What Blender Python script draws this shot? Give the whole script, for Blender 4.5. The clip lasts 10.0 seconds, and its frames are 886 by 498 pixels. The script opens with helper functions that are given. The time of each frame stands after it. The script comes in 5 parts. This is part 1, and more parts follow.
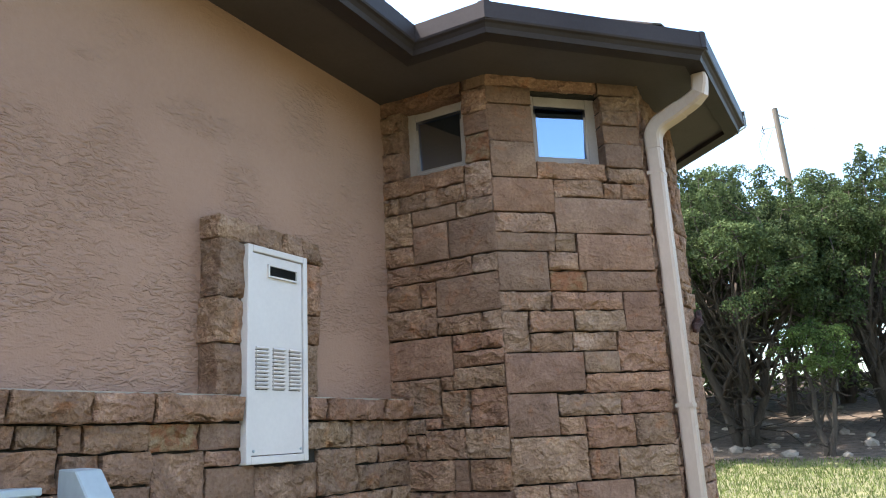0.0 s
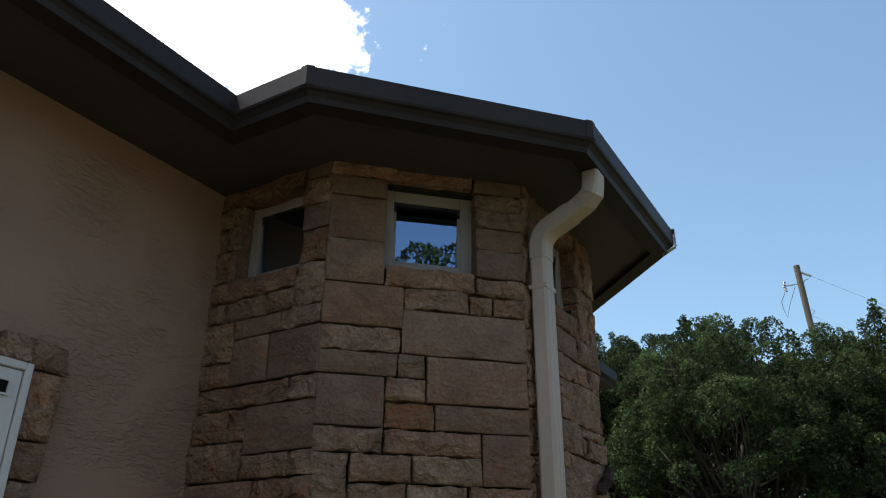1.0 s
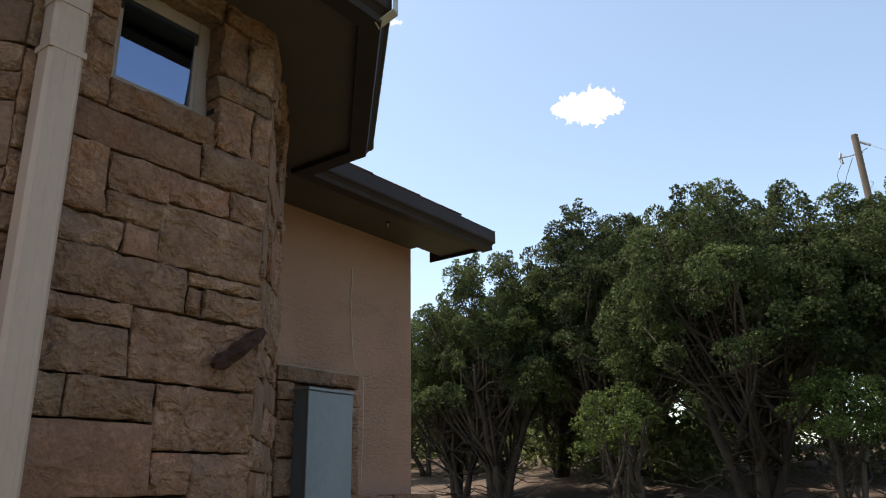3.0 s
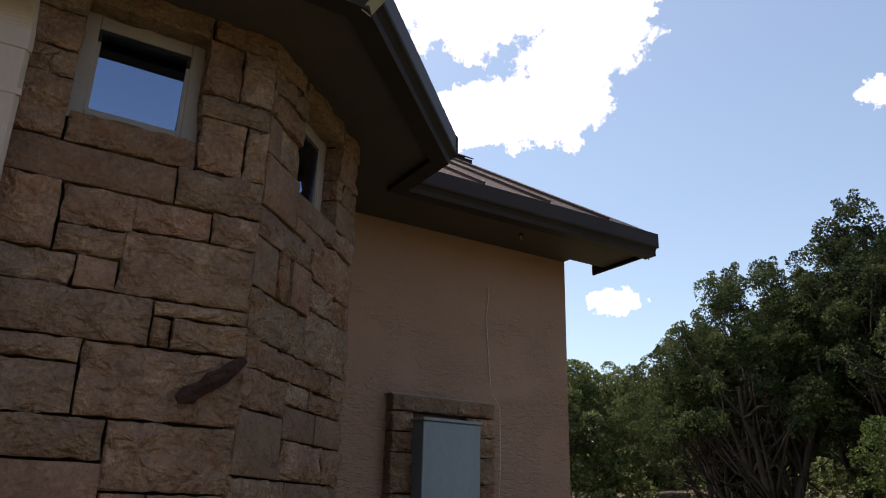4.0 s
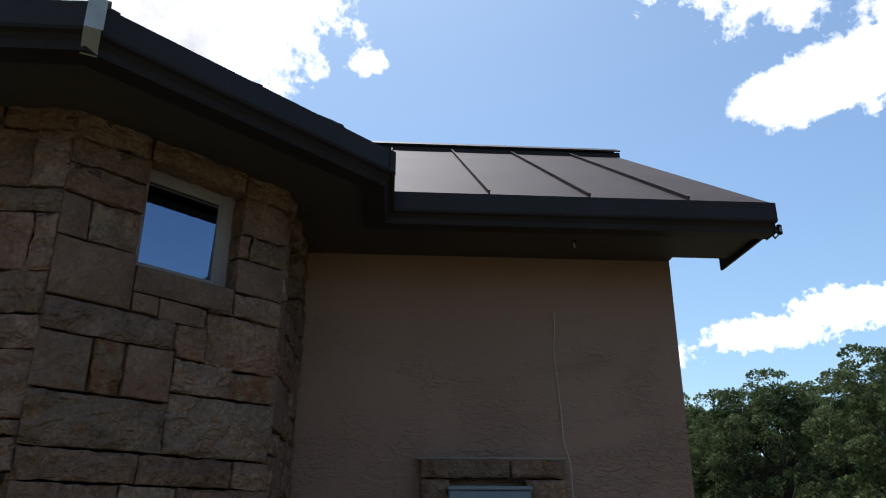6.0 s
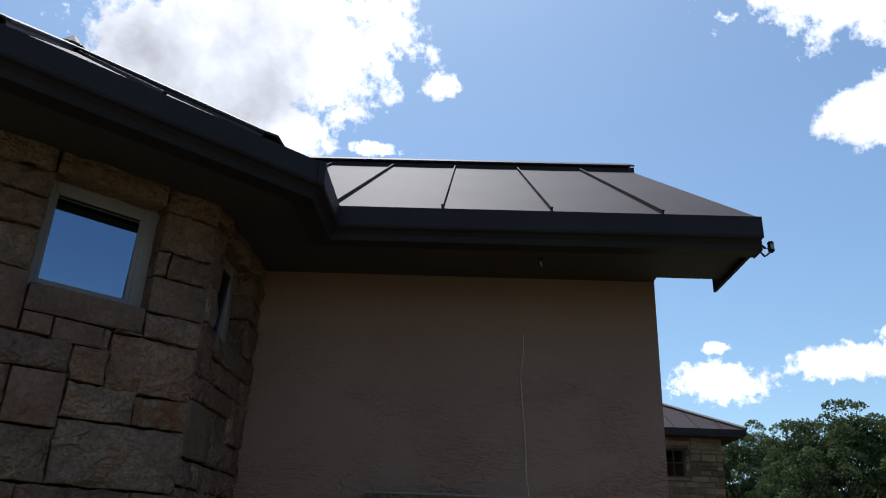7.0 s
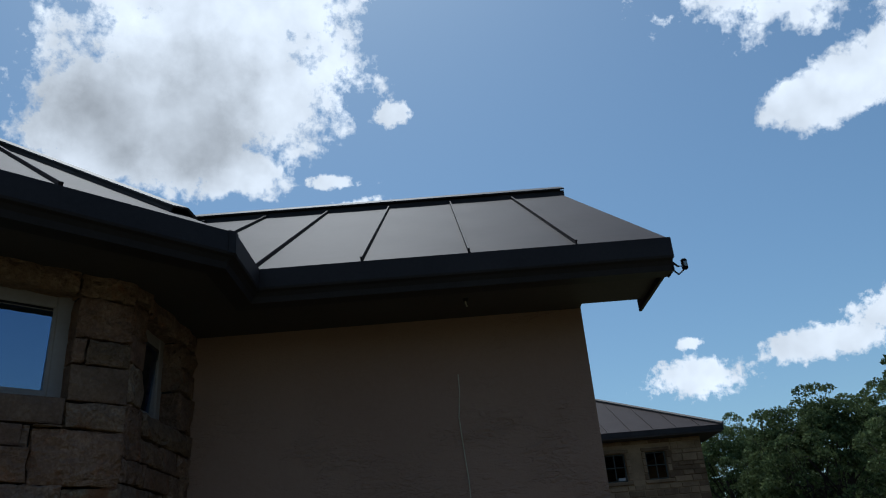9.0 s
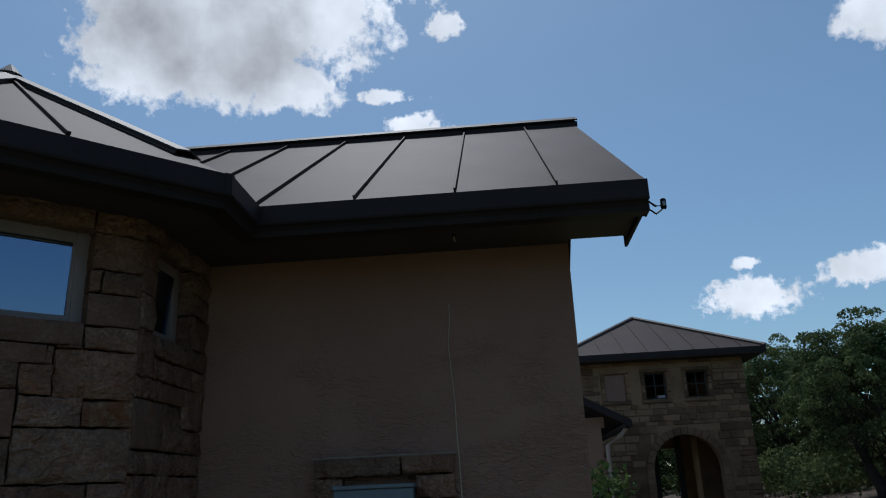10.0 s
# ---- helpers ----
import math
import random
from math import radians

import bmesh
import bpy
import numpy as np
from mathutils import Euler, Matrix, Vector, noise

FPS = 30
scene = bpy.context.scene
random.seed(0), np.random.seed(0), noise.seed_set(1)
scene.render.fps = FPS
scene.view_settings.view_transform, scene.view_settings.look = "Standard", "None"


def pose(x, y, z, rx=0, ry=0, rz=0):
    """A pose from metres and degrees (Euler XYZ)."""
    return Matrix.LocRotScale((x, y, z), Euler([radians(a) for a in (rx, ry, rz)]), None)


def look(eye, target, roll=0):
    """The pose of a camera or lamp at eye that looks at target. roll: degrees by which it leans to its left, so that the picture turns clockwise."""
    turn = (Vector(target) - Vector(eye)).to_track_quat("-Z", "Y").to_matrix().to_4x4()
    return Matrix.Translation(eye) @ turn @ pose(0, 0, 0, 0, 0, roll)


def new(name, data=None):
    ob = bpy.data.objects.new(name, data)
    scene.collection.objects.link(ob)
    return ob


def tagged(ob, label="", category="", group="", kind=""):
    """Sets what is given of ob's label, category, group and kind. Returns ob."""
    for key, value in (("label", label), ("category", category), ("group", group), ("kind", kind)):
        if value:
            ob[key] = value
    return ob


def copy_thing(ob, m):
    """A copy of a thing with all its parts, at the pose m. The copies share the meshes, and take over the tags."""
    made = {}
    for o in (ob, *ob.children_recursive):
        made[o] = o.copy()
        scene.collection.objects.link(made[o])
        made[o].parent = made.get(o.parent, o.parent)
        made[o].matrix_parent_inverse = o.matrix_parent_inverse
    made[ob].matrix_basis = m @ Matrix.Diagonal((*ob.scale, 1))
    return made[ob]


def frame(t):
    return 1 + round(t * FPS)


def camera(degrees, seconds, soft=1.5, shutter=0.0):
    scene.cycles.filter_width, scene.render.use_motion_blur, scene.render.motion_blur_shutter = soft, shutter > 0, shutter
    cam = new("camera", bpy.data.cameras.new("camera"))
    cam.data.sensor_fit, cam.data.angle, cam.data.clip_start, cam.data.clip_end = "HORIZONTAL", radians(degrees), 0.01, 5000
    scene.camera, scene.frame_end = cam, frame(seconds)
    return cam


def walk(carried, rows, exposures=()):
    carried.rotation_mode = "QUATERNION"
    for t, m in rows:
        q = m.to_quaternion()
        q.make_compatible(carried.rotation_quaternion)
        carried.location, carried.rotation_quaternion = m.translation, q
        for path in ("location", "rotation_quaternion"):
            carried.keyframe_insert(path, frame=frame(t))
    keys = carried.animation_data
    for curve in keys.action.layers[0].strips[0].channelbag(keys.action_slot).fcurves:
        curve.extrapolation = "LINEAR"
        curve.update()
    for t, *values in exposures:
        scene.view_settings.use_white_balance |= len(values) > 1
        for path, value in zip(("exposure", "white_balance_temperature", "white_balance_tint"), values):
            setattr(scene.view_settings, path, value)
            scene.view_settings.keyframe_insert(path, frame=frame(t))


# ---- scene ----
cam = camera(60.6, 10.0, soft=1.1)
PATH = [
    (0, (0.059, -0.008, 1.269), (-0.885, 1.689, 1.747), -3.0),
    (0.5, (0.248, 0.533, 1.279), (-0.712, 2.193, 1.849), 1.2),
    (1, (0.437, 1.126, 1.342), (-0.502, 2.679, 2.182), 0.4),
    (1.5, (0.62, 1.666, 1.36), (-0.272, 3.255, 2.183), -4.4),
    (2, (0.775, 2.223, 1.417), (-0.359, 3.716, 2.113), -0.1),
    (2.2, (0.873, 2.434, 1.396), (-0.288, 3.931, 2.038), 0.8),
    (2.3, (0.896, 2.534, 1.413), (-0.241, 4.048, 2.057), 2.7),
    (2.5, (0.979, 2.695, 1.432), (-0.037, 4.316, 2.015), 1.0),
    (2.7, (1.068, 2.893, 1.412), (0.038, 4.506, 1.992), -0.0),
    (3.8, (1.418, 4.05, 1.495), (-0.125, 5.137, 2.157), 1.5),
    (4, (1.505, 4.214, 1.51), (-0.11, 5.194, 2.167), 1.6),
    (4.5, (1.668, 4.695, 1.567), (-0.088, 5.31, 2.301), 1.2),
    (5, (1.742, 5.203, 1.586), (-0.045, 5.828, 2.232), 0.1),
    (5.5, (1.682, 5.706, 1.7), (-0.131, 6.188, 2.394), -1.2),
    (6, (1.448, 6.02, 1.806), (-0.423, 6.146, 2.502), 0.1),
    (6.2, (1.375, 6.148, 1.867), (-0.497, 6.11, 2.568), 1.2),
    (7.3, (1.222, 6.615, 1.886), (-0.628, 6.55, 2.642), 2.2),
    (7.5, (1.259, 6.544, 1.891), (-0.584, 6.437, 2.661), -0.7),
    (8, (1.259, 6.512, 1.933), (-0.547, 6.36, 2.78), 1.2),
    (8.3, (1.266, 6.578, 1.964), (-0.526, 6.509, 2.849), -0.2),
    (8.5, (1.281, 6.644, 1.976), (-0.517, 6.717, 2.849), -3.2),
    (9, (1.311, 6.773, 1.957), (-0.521, 6.797, 2.761), -4.8),
    (9.5, (1.492, 6.892, 1.965), (-0.391, 6.851, 2.638), -3.4),
    (10, (1.533, 7.081, 1.953), (-0.369, 6.953, 2.559), -2.7),
]
EXPOSURES = [(0.0, 2.6, 6800, 15), (0.6, 2.38, 6700, 16), (1.0, 0.72, 6700, 10), (1.5, 1.02, 7500, 20), (2.0, 1.32, 8400, 19), (2.5, 1.27, 8100, 19), (4.0, 0.70, 7600, 24), (4.5, 0.60, 7500, 24),
             (5.5, 0.35, 6400, 16), (7.5, -0.03, 5900, 13), (8.0, -0.12, 5850, 14), (8.5, -0.64, 5700, 7), (9.0, -0.58, 5600, 6), (10.0, -0.64, 5750, 9)]
walk(cam, [(t, look(eye, target, roll)) for t, eye, target, roll in PATH], EXPOSURES)

# ---- sky and sun ----
SUN_AZ, SUN_EL = -105.0, 66.0          # compass angle from +y towards +x, and height, in degrees


def heading(az, el):
    a, e = radians(az), radians(el)
    return Vector((math.sin(a) * math.cos(e), math.cos(a) * math.cos(e), math.sin(e)))


# cumulus: compass angle, height, half width, half height, in degrees
CLOUDS = [
    (-55, 37.6, 10, 3.8), (-46.5, 34.2, 5, 3.8), (-59, 28.6, 4, 2.1), (-54, 29.2, 4.4, 2.3), (-49, 29.6, 4, 2.8), (-52, 41, 12, 4),
    (-110, 37, 12, 7), (-116, 31, 6.5, 4), (-103, 35, 6, 4.5), (-106, 29.5, 3.6, 2.2), (-104, 42, 6, 3.5), (-116.5, 42, 6.5, 4),
    (-92.9, 34.0, 1.4, 1.0), (-94.7, 42.8, 1.3, 0.8), (-98.3, 29.1, 1.8, 0.6), (-24, 27.5, 2.3, 1.2), (-45.2, 15.2, 2.4, 1.0), (-56.5, 14.2, 4.6, 1.5),
    (-71.5, 12.0, 4.0, 1.6), (-63.0, 13.0, 4.2, 1.3), (-96, 27, 2.4, 0.9), (-71.4, 14.4, 1.1, 0.5),
    (150, 42, 16, 7), (-160, 34, 14, 6),
]
world = bpy.data.worlds.new("sky")
scene.world = world
world.use_nodes = True
wn, wl = world.node_tree.nodes, world.node_tree.links
wn.clear()


def wmath(op, a, b=None, c=None, clamp=False):
    n = wn.new("ShaderNodeMath")
    n.operation, n.use_clamp = op, clamp
    for k, v in enumerate((a, b, c)):
        if v is None:
            continue
        if isinstance(v, (int, float)):
            n.inputs[k].default_value = v
        else:
            wl.new(v, n.inputs[k])
    return n.outputs[0]


coord = wn.new("ShaderNodeTexCoord").outputs["Generated"]
sky = wn.new("ShaderNodeTexSky")
sky.sky_type, sky.sun_disc = "NISHITA", False
sky.sun_elevation, sky.sun_rotation = radians(SUN_EL), radians(SUN_AZ)
sky.air_density, sky.dust_density, sky.ozone_density = 1.0, 1.0, 0.8
warp = wn.new("ShaderNodeTexNoise")
warp.inputs["Scale"].default_value, warp.inputs["Detail"].default_value, warp.inputs["Roughness"].default_value = 9.0, 9.0, 0.62
wl.new(coord, warp.inputs["Vector"])
fray = wn.new("ShaderNodeTexNoise")
fray.inputs["Scale"].default_value, fray.inputs["Detail"].default_value, fray.inputs["Roughness"].default_value = 34.0, 6.0, 0.6
wl.new(coord, fray.inputs["Vector"])
wisp = wn.new("ShaderNodeTexNoise")
wisp.inputs["Scale"].default_value, wisp.inputs["Detail"].default_value, wisp.inputs["Roughness"].default_value = 95.0, 5.0, 0.62
wl.new(coord, wisp.inputs["Vector"])
edge = wmath("ADD", wmath("MULTIPLY_ADD", warp.outputs["Fac"], 2.1, -1.05), wmath("ADD", wmath("MULTIPLY_ADD", fray.outputs["Fac"], 1.0, -0.5), wmath("MULTIPLY_ADD", wisp.outputs["Fac"], 0.6, -0.3)))
ragged = wmath("MULTIPLY_ADD", wisp.outputs["Fac"], 1.25, -0.62)
# the thick middle of the great cloud, seen from below
belly = wn.new("ShaderNodeVectorMath")
belly.operation = "DISTANCE"
wl.new(coord, belly.inputs[0])
belly.inputs[1].default_value = heading(-116, 33)
belly_2 = wn.new("ShaderNodeVectorMath")
belly_2.operation = "DISTANCE"
wl.new(coord, belly_2.inputs[0])
belly_2.inputs[1].default_value = heading(-110.5, 32.5)
core = wmath("SUBTRACT", 1.0, wmath("MULTIPLY", wmath("MINIMUM", belly.outputs["Value"], belly_2.outputs["Value"]), 6.5), clamp=True)
field, small = None, None
for az, el, w, h in CLOUDS:
    c = heading(az, el)
    across = heading(az + 90, 0)
    upward = c.cross(across).normalized() * -1
    sides = []
    for axis, size in ((across, w), (upward, h)):
        d = wn.new("ShaderNodeVectorMath")
        d.operation = "DOT_PRODUCT"
        wl.new(coord, d.inputs[0])
        d.inputs[1].default_value = axis / math.sin(radians(size))
        sides.append(wmath("SUBTRACT", d.outputs["Value"], c.dot(axis) / math.sin(radians(size))))
    front = wn.new("ShaderNodeVectorMath")
    front.operation = "DOT_PRODUCT"
    wl.new(coord, front.inputs[0])
    front.inputs[1].default_value = c
    ahead = wmath("LESS_THAN", front.outputs["Value"], 0.5)
    r = wmath("ADD", wmath("SQRT", wmath("ADD", wmath("MULTIPLY", sides[0], sides[0]), wmath("MULTIPLY", sides[1], sides[1]))), wmath("MULTIPLY", ahead, 50))
    one = wmath("SUBTRACT", 1.0, r)
    if h > 2:
        field = one if field is None else wmath("MAXIMUM", field, one)
    else:
        small = one if small is None else wmath("MAXIMUM", small, one)
field = wmath("MAXIMUM", field, wmath("MULTIPLY_ADD", core, 2.4, -1.0))
cover = wmath("MULTIPLY", wmath("ADD", wmath("MINIMUM", field, 0.7), edge), 3.6, clamp=True)
cover = wmath("MULTIPLY", cover, wmath("GREATER_THAN", field, -0.6))
scrap = wmath("MULTIPLY", wmath("ADD", wmath("MINIMUM", small, 0.7), wmath("MULTIPLY", wmath("ADD", edge, ragged), 0.75)), 3.0, clamp=True)
cover = wmath("MAXIMUM", cover, wmath("MULTIPLY", scrap, wmath("GREATER_THAN", small, -0.7)))
under = wmath("MULTIPLY", wmath("ADD", core, wmath("MULTIPLY_ADD", warp.outputs["Fac"], 1.0, -0.72)), 2.0, clamp=True)
puff = wn.new("ShaderNodeTexNoise")
puff.inputs["Scale"].default_value, puff.inputs["Detail"].default_value = 16.0, 6.0
wl.new(coord, puff.inputs["Vector"])
glow = wmath("SUBTRACT", wmath("MULTIPLY_ADD", puff.outputs["Fac"], 0.9, 0.65), wmath("MULTIPLY", under, 0.42))
tint = wn.new("ShaderNodeVectorMath")
tint.operation = "SCALE"
tint.inputs[0].default_value = (0.98, 0.985, 1.0)
wl.new(wmath("MULTIPLY", glow, 9.0), tint.inputs["Scale"])
mixsky = wn.new("ShaderNodeMix")
mixsky.data_type = "RGBA"
wl.new(cover, mixsky.inputs[0])
# colour correction: sky a little less red and slightly greener
sky_tint = wn.new("ShaderNodeVectorMath")
sky_tint.operation = "MULTIPLY"
sky_tint.inputs[1].default_value = (0.90, 1.03, 1.0)
wl.new(sky.outputs["Color"], sky_tint.inputs[0])
wl.new(sky_tint.outputs[0], mixsky.inputs[6])
wl.new(tint.outputs["Vector"], mixsky.inputs[7])
bg = wn.new("ShaderNodeBackground")
bg.inputs["Strength"].default_value = 0.13
wl.new(mixsky.outputs[2], bg.inputs["Color"])
wl.new(bg.outputs[0], wn.new("ShaderNodeOutputWorld").inputs["Surface"])

sun_data = bpy.data.lights.new("sun", "SUN")
sun_data.energy, sun_data.angle, sun_data.color = 3.6, radians(0.53), (1.0, 0.95, 0.88)
sun = new("sun", sun_data)
sun.matrix_world = look(heading(SUN_AZ, SUN_EL) * 50, (0, 0, 0))


# ---- materials ----
def node_mat(name):
    m = bpy.data.materials.new(name)
    m.use_nodes = True
    return m, m.node_tree.nodes, m.node_tree.links, m.node_tree.nodes["Principled BSDF"]


def surface(name, dark, light, scale=6.0, rough=0.8, bump=0.3, grain=60.0, metal=0.0, vary=0.0, spec=0.4, stain=None, island=False, distance=0.01, stretch=(1, 1, 1)):
    """A two-scale mottled surface: dark and light tones, fine grain in the relief, one random step of tone per piece."""
    m, n, l, p = node_mat(name)
    tc = n.new("ShaderNodeTexCoord").outputs["Object"]
    mp = n.new("ShaderNodeMapping")
    mp.inputs["Scale"].default_value = stretch
    l.new(tc, mp.inputs[0])
    big, fine = n.new("ShaderNodeTexNoise"), n.new("ShaderNodeTexNoise")
    for t, s, d in ((big, scale, 5), (fine, grain, 4)):
        t.inputs["Scale"].default_value, t.inputs["Detail"].default_value, t.inputs["Roughness"].default_value = s, d, 0.6
        l.new(mp.outputs[0], t.inputs["Vector"])
    mix = n.new("ShaderNodeMath")
    mix.operation = "MULTIPLY_ADD"
    l.new(fine.outputs["Fac"], mix.inputs[0])
    mix.inputs[1].default_value = 0.45
    l.new(big.outputs["Fac"], mix.inputs[2])
    fac = mix.outputs[0]
    if vary:
        rnd = n.new("ShaderNodeNewGeometry").outputs["Random Per Island"] if island else n.new("ShaderNodeObjectInfo").outputs["Random"]
        a = n.new("ShaderNodeMath")
        a.operation = "MULTIPLY_ADD"
        l.new(rnd, a.inputs[0])
        a.inputs[1].default_value = vary
        l.new(fac, a.inputs[2])
        b = n.new("ShaderNodeMath")
        b.operation = "SUBTRACT"
        l.new(a.outputs[0], b.inputs[0])
        b.inputs[1].default_value = vary / 2
        fac = b.outputs[0]
    ramp = n.new("ShaderNodeValToRGB")
    ramp.color_ramp.elements[0].position, ramp.color_ramp.elements[0].color = 0.45, (*dark, 1)
    ramp.color_ramp.elements[1].position, ramp.color_ramp.elements[1].color = 1.0, (*light, 1)
    if stain:
        e = ramp.color_ramp.elements.new(stain[0])
        e.color = (*stain[1], 1)
    l.new(fac, ramp.inputs[0])
    l.new(ramp.outputs[0], p.inputs["Base Color"])
    p.inputs["Roughness"].default_value, p.inputs["Metallic"].default_value = rough, metal
    p.inputs["Specular IOR Level"].default_value = spec
    if bump:
        bp = n.new("ShaderNodeBump")
        bp.inputs["Strength"].default_value, bp.inputs["Distance"].default_value = bump, distance
        l.new(mix.outputs[0], bp.inputs["Height"])
        l.new(bp.outputs[0], p.inputs["Normal"])
    return m


def stone_material(name, dark, mid, light, split, ironed=0.0):
    """Sandstone: one tone per block, cloudy bedding, fine grit, and a split or a sawn face in the relief."""
    m, n, l, p = node_mat(name)
    tc = n.new("ShaderNodeTexCoord").outputs["Object"]
    rnd = n.new("ShaderNodeObjectInfo").outputs["Random"]

    def op(kind, a, b, c=None, clamp=False):
        q = n.new("ShaderNodeMath")
        q.operation, q.use_clamp = kind, clamp
        for k, v in enumerate((a, b, c)):
            if isinstance(v, (int, float)):
                q.inputs[k].default_value = v
            elif v is not None:
                l.new(v, q.inputs[k])
        return q.outputs[0]

    shift = n.new("ShaderNodeCombineXYZ")
    l.new(op("MULTIPLY", rnd, 37.0), shift.inputs[0])
    l.new(op("MULTIPLY", rnd, 91.0), shift.inputs[2])
    add = n.new("ShaderNodeVectorMath")
    l.new(tc, add.inputs[0])
    l.new(shift.outputs[0], add.inputs[1])

    def tex(scale, detail, rough=0.6, kind="FBM", distort=0.0):
        t = n.new("ShaderNodeTexNoise")
        t.noise_type = kind
        t.inputs["Scale"].default_value, t.inputs["Detail"].default_value = scale, detail
        t.inputs["Roughness"].default_value, t.inputs["Distortion"].default_value = rough, distort
        l.new(add.outputs[0], t.inputs["Vector"])
        return t.outputs["Fac"]

    cloud_, grit, pits = tex(6, 4, 0.55), tex(70, 4, 0.65), tex(26, 5, 0.65, distort=0.8)
    tone = op("ADD", op("ADD", op("MULTIPLY", cloud_, 0.5), op("MULTIPLY", pits, 0.28)), op("MULTIPLY_ADD", rnd, 0.12, op("MULTIPLY", grit, 0.46)))
    ramp = n.new("ShaderNodeValToRGB")
    ramp.color_ramp.elements[0].position, ramp.color_ramp.elements[0].color = 0.55, (*dark, 1)
    ramp.color_ramp.elements[1].position, ramp.color_ramp.elements[1].color = 1.0, (*light, 1)
    ramp.color_ramp.elements.new(0.82).color = (*mid, 1)
    l.new(op("MULTIPLY_ADD", tone, 1.05, 0.065), ramp.inputs[0])
    warm = n.new("ShaderNodeMix")
    warm.data_type, warm.blend_type = "RGBA", "MULTIPLY"
    warm.inputs[7].default_value = (1.16, 0.91, 0.82, 1)
    l.new(op("MULTIPLY", op("FRACT", op("MULTIPLY", rnd, 7.31), 0), 0.6), warm.inputs[0])
    l.new(ramp.outputs[0], warm.inputs[6])
    olive = n.new("ShaderNodeMix")
    olive.data_type, olive.blend_type = "RGBA", "MULTIPLY"
    olive.inputs[7].default_value = (0.90, 0.97, 0.84, 1)
    l.new(op("MULTIPLY", op("FRACT", op("MULTIPLY", rnd, 23.7), 0), 0.45), olive.inputs[0])
    l.new(warm.outputs[2], olive.inputs[6])
    rusty = n.new("ShaderNodeMix")
    rusty.data_type, rusty.blend_type = "RGBA", "MULTIPLY"
    rusty.inputs[7].default_value = (1.18, 0.84, 0.60, 1)
    l.new(op("MULTIPLY_ADD", tex(7, 5, 0.65, distort=1.2), 5.0, -2.85, True), rusty.inputs[0])
    l.new(olive.outputs[2], rusty.inputs[6])
    colour = rusty.outputs[2]
    if ironed:
        iron = n.new("ShaderNodeMix")
        iron.data_type = "RGBA"
        iron.inputs[7].default_value = (0.25, 0.105, 0.055, 1)
        l.new(op("MULTIPLY_ADD", tex(17, 4, 0.6), 7.0, -2.9, True), iron.inputs[0])
        l.new(colour, iron.inputs[6])
        colour = iron.outputs[2]
    ledge = tex(11, 6, 0.62, "RIDGED_MULTIFRACTAL", 0.6)
    flat_ = n.new("ShaderNodeVectorMath")
    flat_.operation = "MULTIPLY"
    flat_.inputs[1].default_value = (1, 1, 1.35)
    l.new(add.outputs[0], flat_.inputs[0])
    bed = n.new("ShaderNodeTexNoise")
    bed.inputs["Scale"].default_value, bed.inputs["Detail"].default_value, bed.inputs["Roughness"].default_value, bed.inputs["Distortion"].default_value = 9.5, 4.0, 0.5, 0.5
    l.new(flat_.outputs[0], bed.inputs["Vector"])
    # shell-shaped scars left by the splitting
    wander = n.new("ShaderNodeVectorMath")
    wander.operation = "MULTIPLY_ADD"
    l.new(bed.outputs["Color"], wander.inputs[0])
    wander.inputs[1].default_value = (0.14, 0.14, 0.14)
    l.new(flat_.outputs[0], wander.inputs[2])
    scar = n.new("ShaderNodeTexVoronoi")
    scar.inputs["Scale"].default_value = 8.5
    scar.inputs["Detail"].default_value, scar.inputs["Roughness"].default_value = 2.0, 0.45
    l.new(wander.outputs[0], scar.inputs["Vector"])
    chip = scar.outputs["Distance"]
    # shade of hollows painted into the colour, since the bump alone reads flat
    relief_shade = n.new("ShaderNodeMix")
    relief_shade.data_type, relief_shade.blend_type = "RGBA", "MULTIPLY"
    relief_shade.inputs[7].default_value = (0.46, 0.38, 0.34, 1)
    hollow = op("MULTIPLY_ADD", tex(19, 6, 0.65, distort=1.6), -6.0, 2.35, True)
    l.new(op("MULTIPLY", hollow, 0.2 + 0.55 * split), relief_shade.inputs[0])
    l.new(colour, relief_shade.inputs[6])
    l.new(relief_shade.outputs[2], p.inputs["Base Color"])
    p.inputs["Roughness"].default_value, p.inputs["Specular IOR Level"].default_value = 0.92, 0.2
    relief = op("ADD", op("ADD", op("MULTIPLY", ledge, 0.02 * split), op("ADD", op("MULTIPLY", bed.outputs["Fac"], 0.5 * split), op("MULTIPLY", chip, 0.72 * split * split))), op("ADD", op("MULTIPLY", pits, 0.46 * split + 0.03), op("MULTIPLY", grit, 0.09)))
    bp = n.new("ShaderNodeBump")
    bp.inputs["Strength"].default_value, bp.inputs["Distance"].default_value = 1.0, 0.055
    l.new(relief, bp.inputs["Height"])
    l.new(bp.outputs[0], p.inputs["Normal"])
    return m


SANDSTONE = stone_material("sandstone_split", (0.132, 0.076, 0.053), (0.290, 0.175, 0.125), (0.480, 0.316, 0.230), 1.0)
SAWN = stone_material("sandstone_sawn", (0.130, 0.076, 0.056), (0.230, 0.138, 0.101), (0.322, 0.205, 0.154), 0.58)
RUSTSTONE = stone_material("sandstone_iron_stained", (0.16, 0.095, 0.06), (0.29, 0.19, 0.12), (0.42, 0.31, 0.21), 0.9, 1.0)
MORTAR = surface("dark_joint_mortar", (0.013, 0.010, 0.008), (0.032, 0.025, 0.02), 12, 0.95, 0.5, 80)
PALEMORTAR = surface("pale_fillet_mortar", (0.25, 0.19, 0.145), (0.35, 0.28, 0.215), 14, 0.95, 0.5, 80)
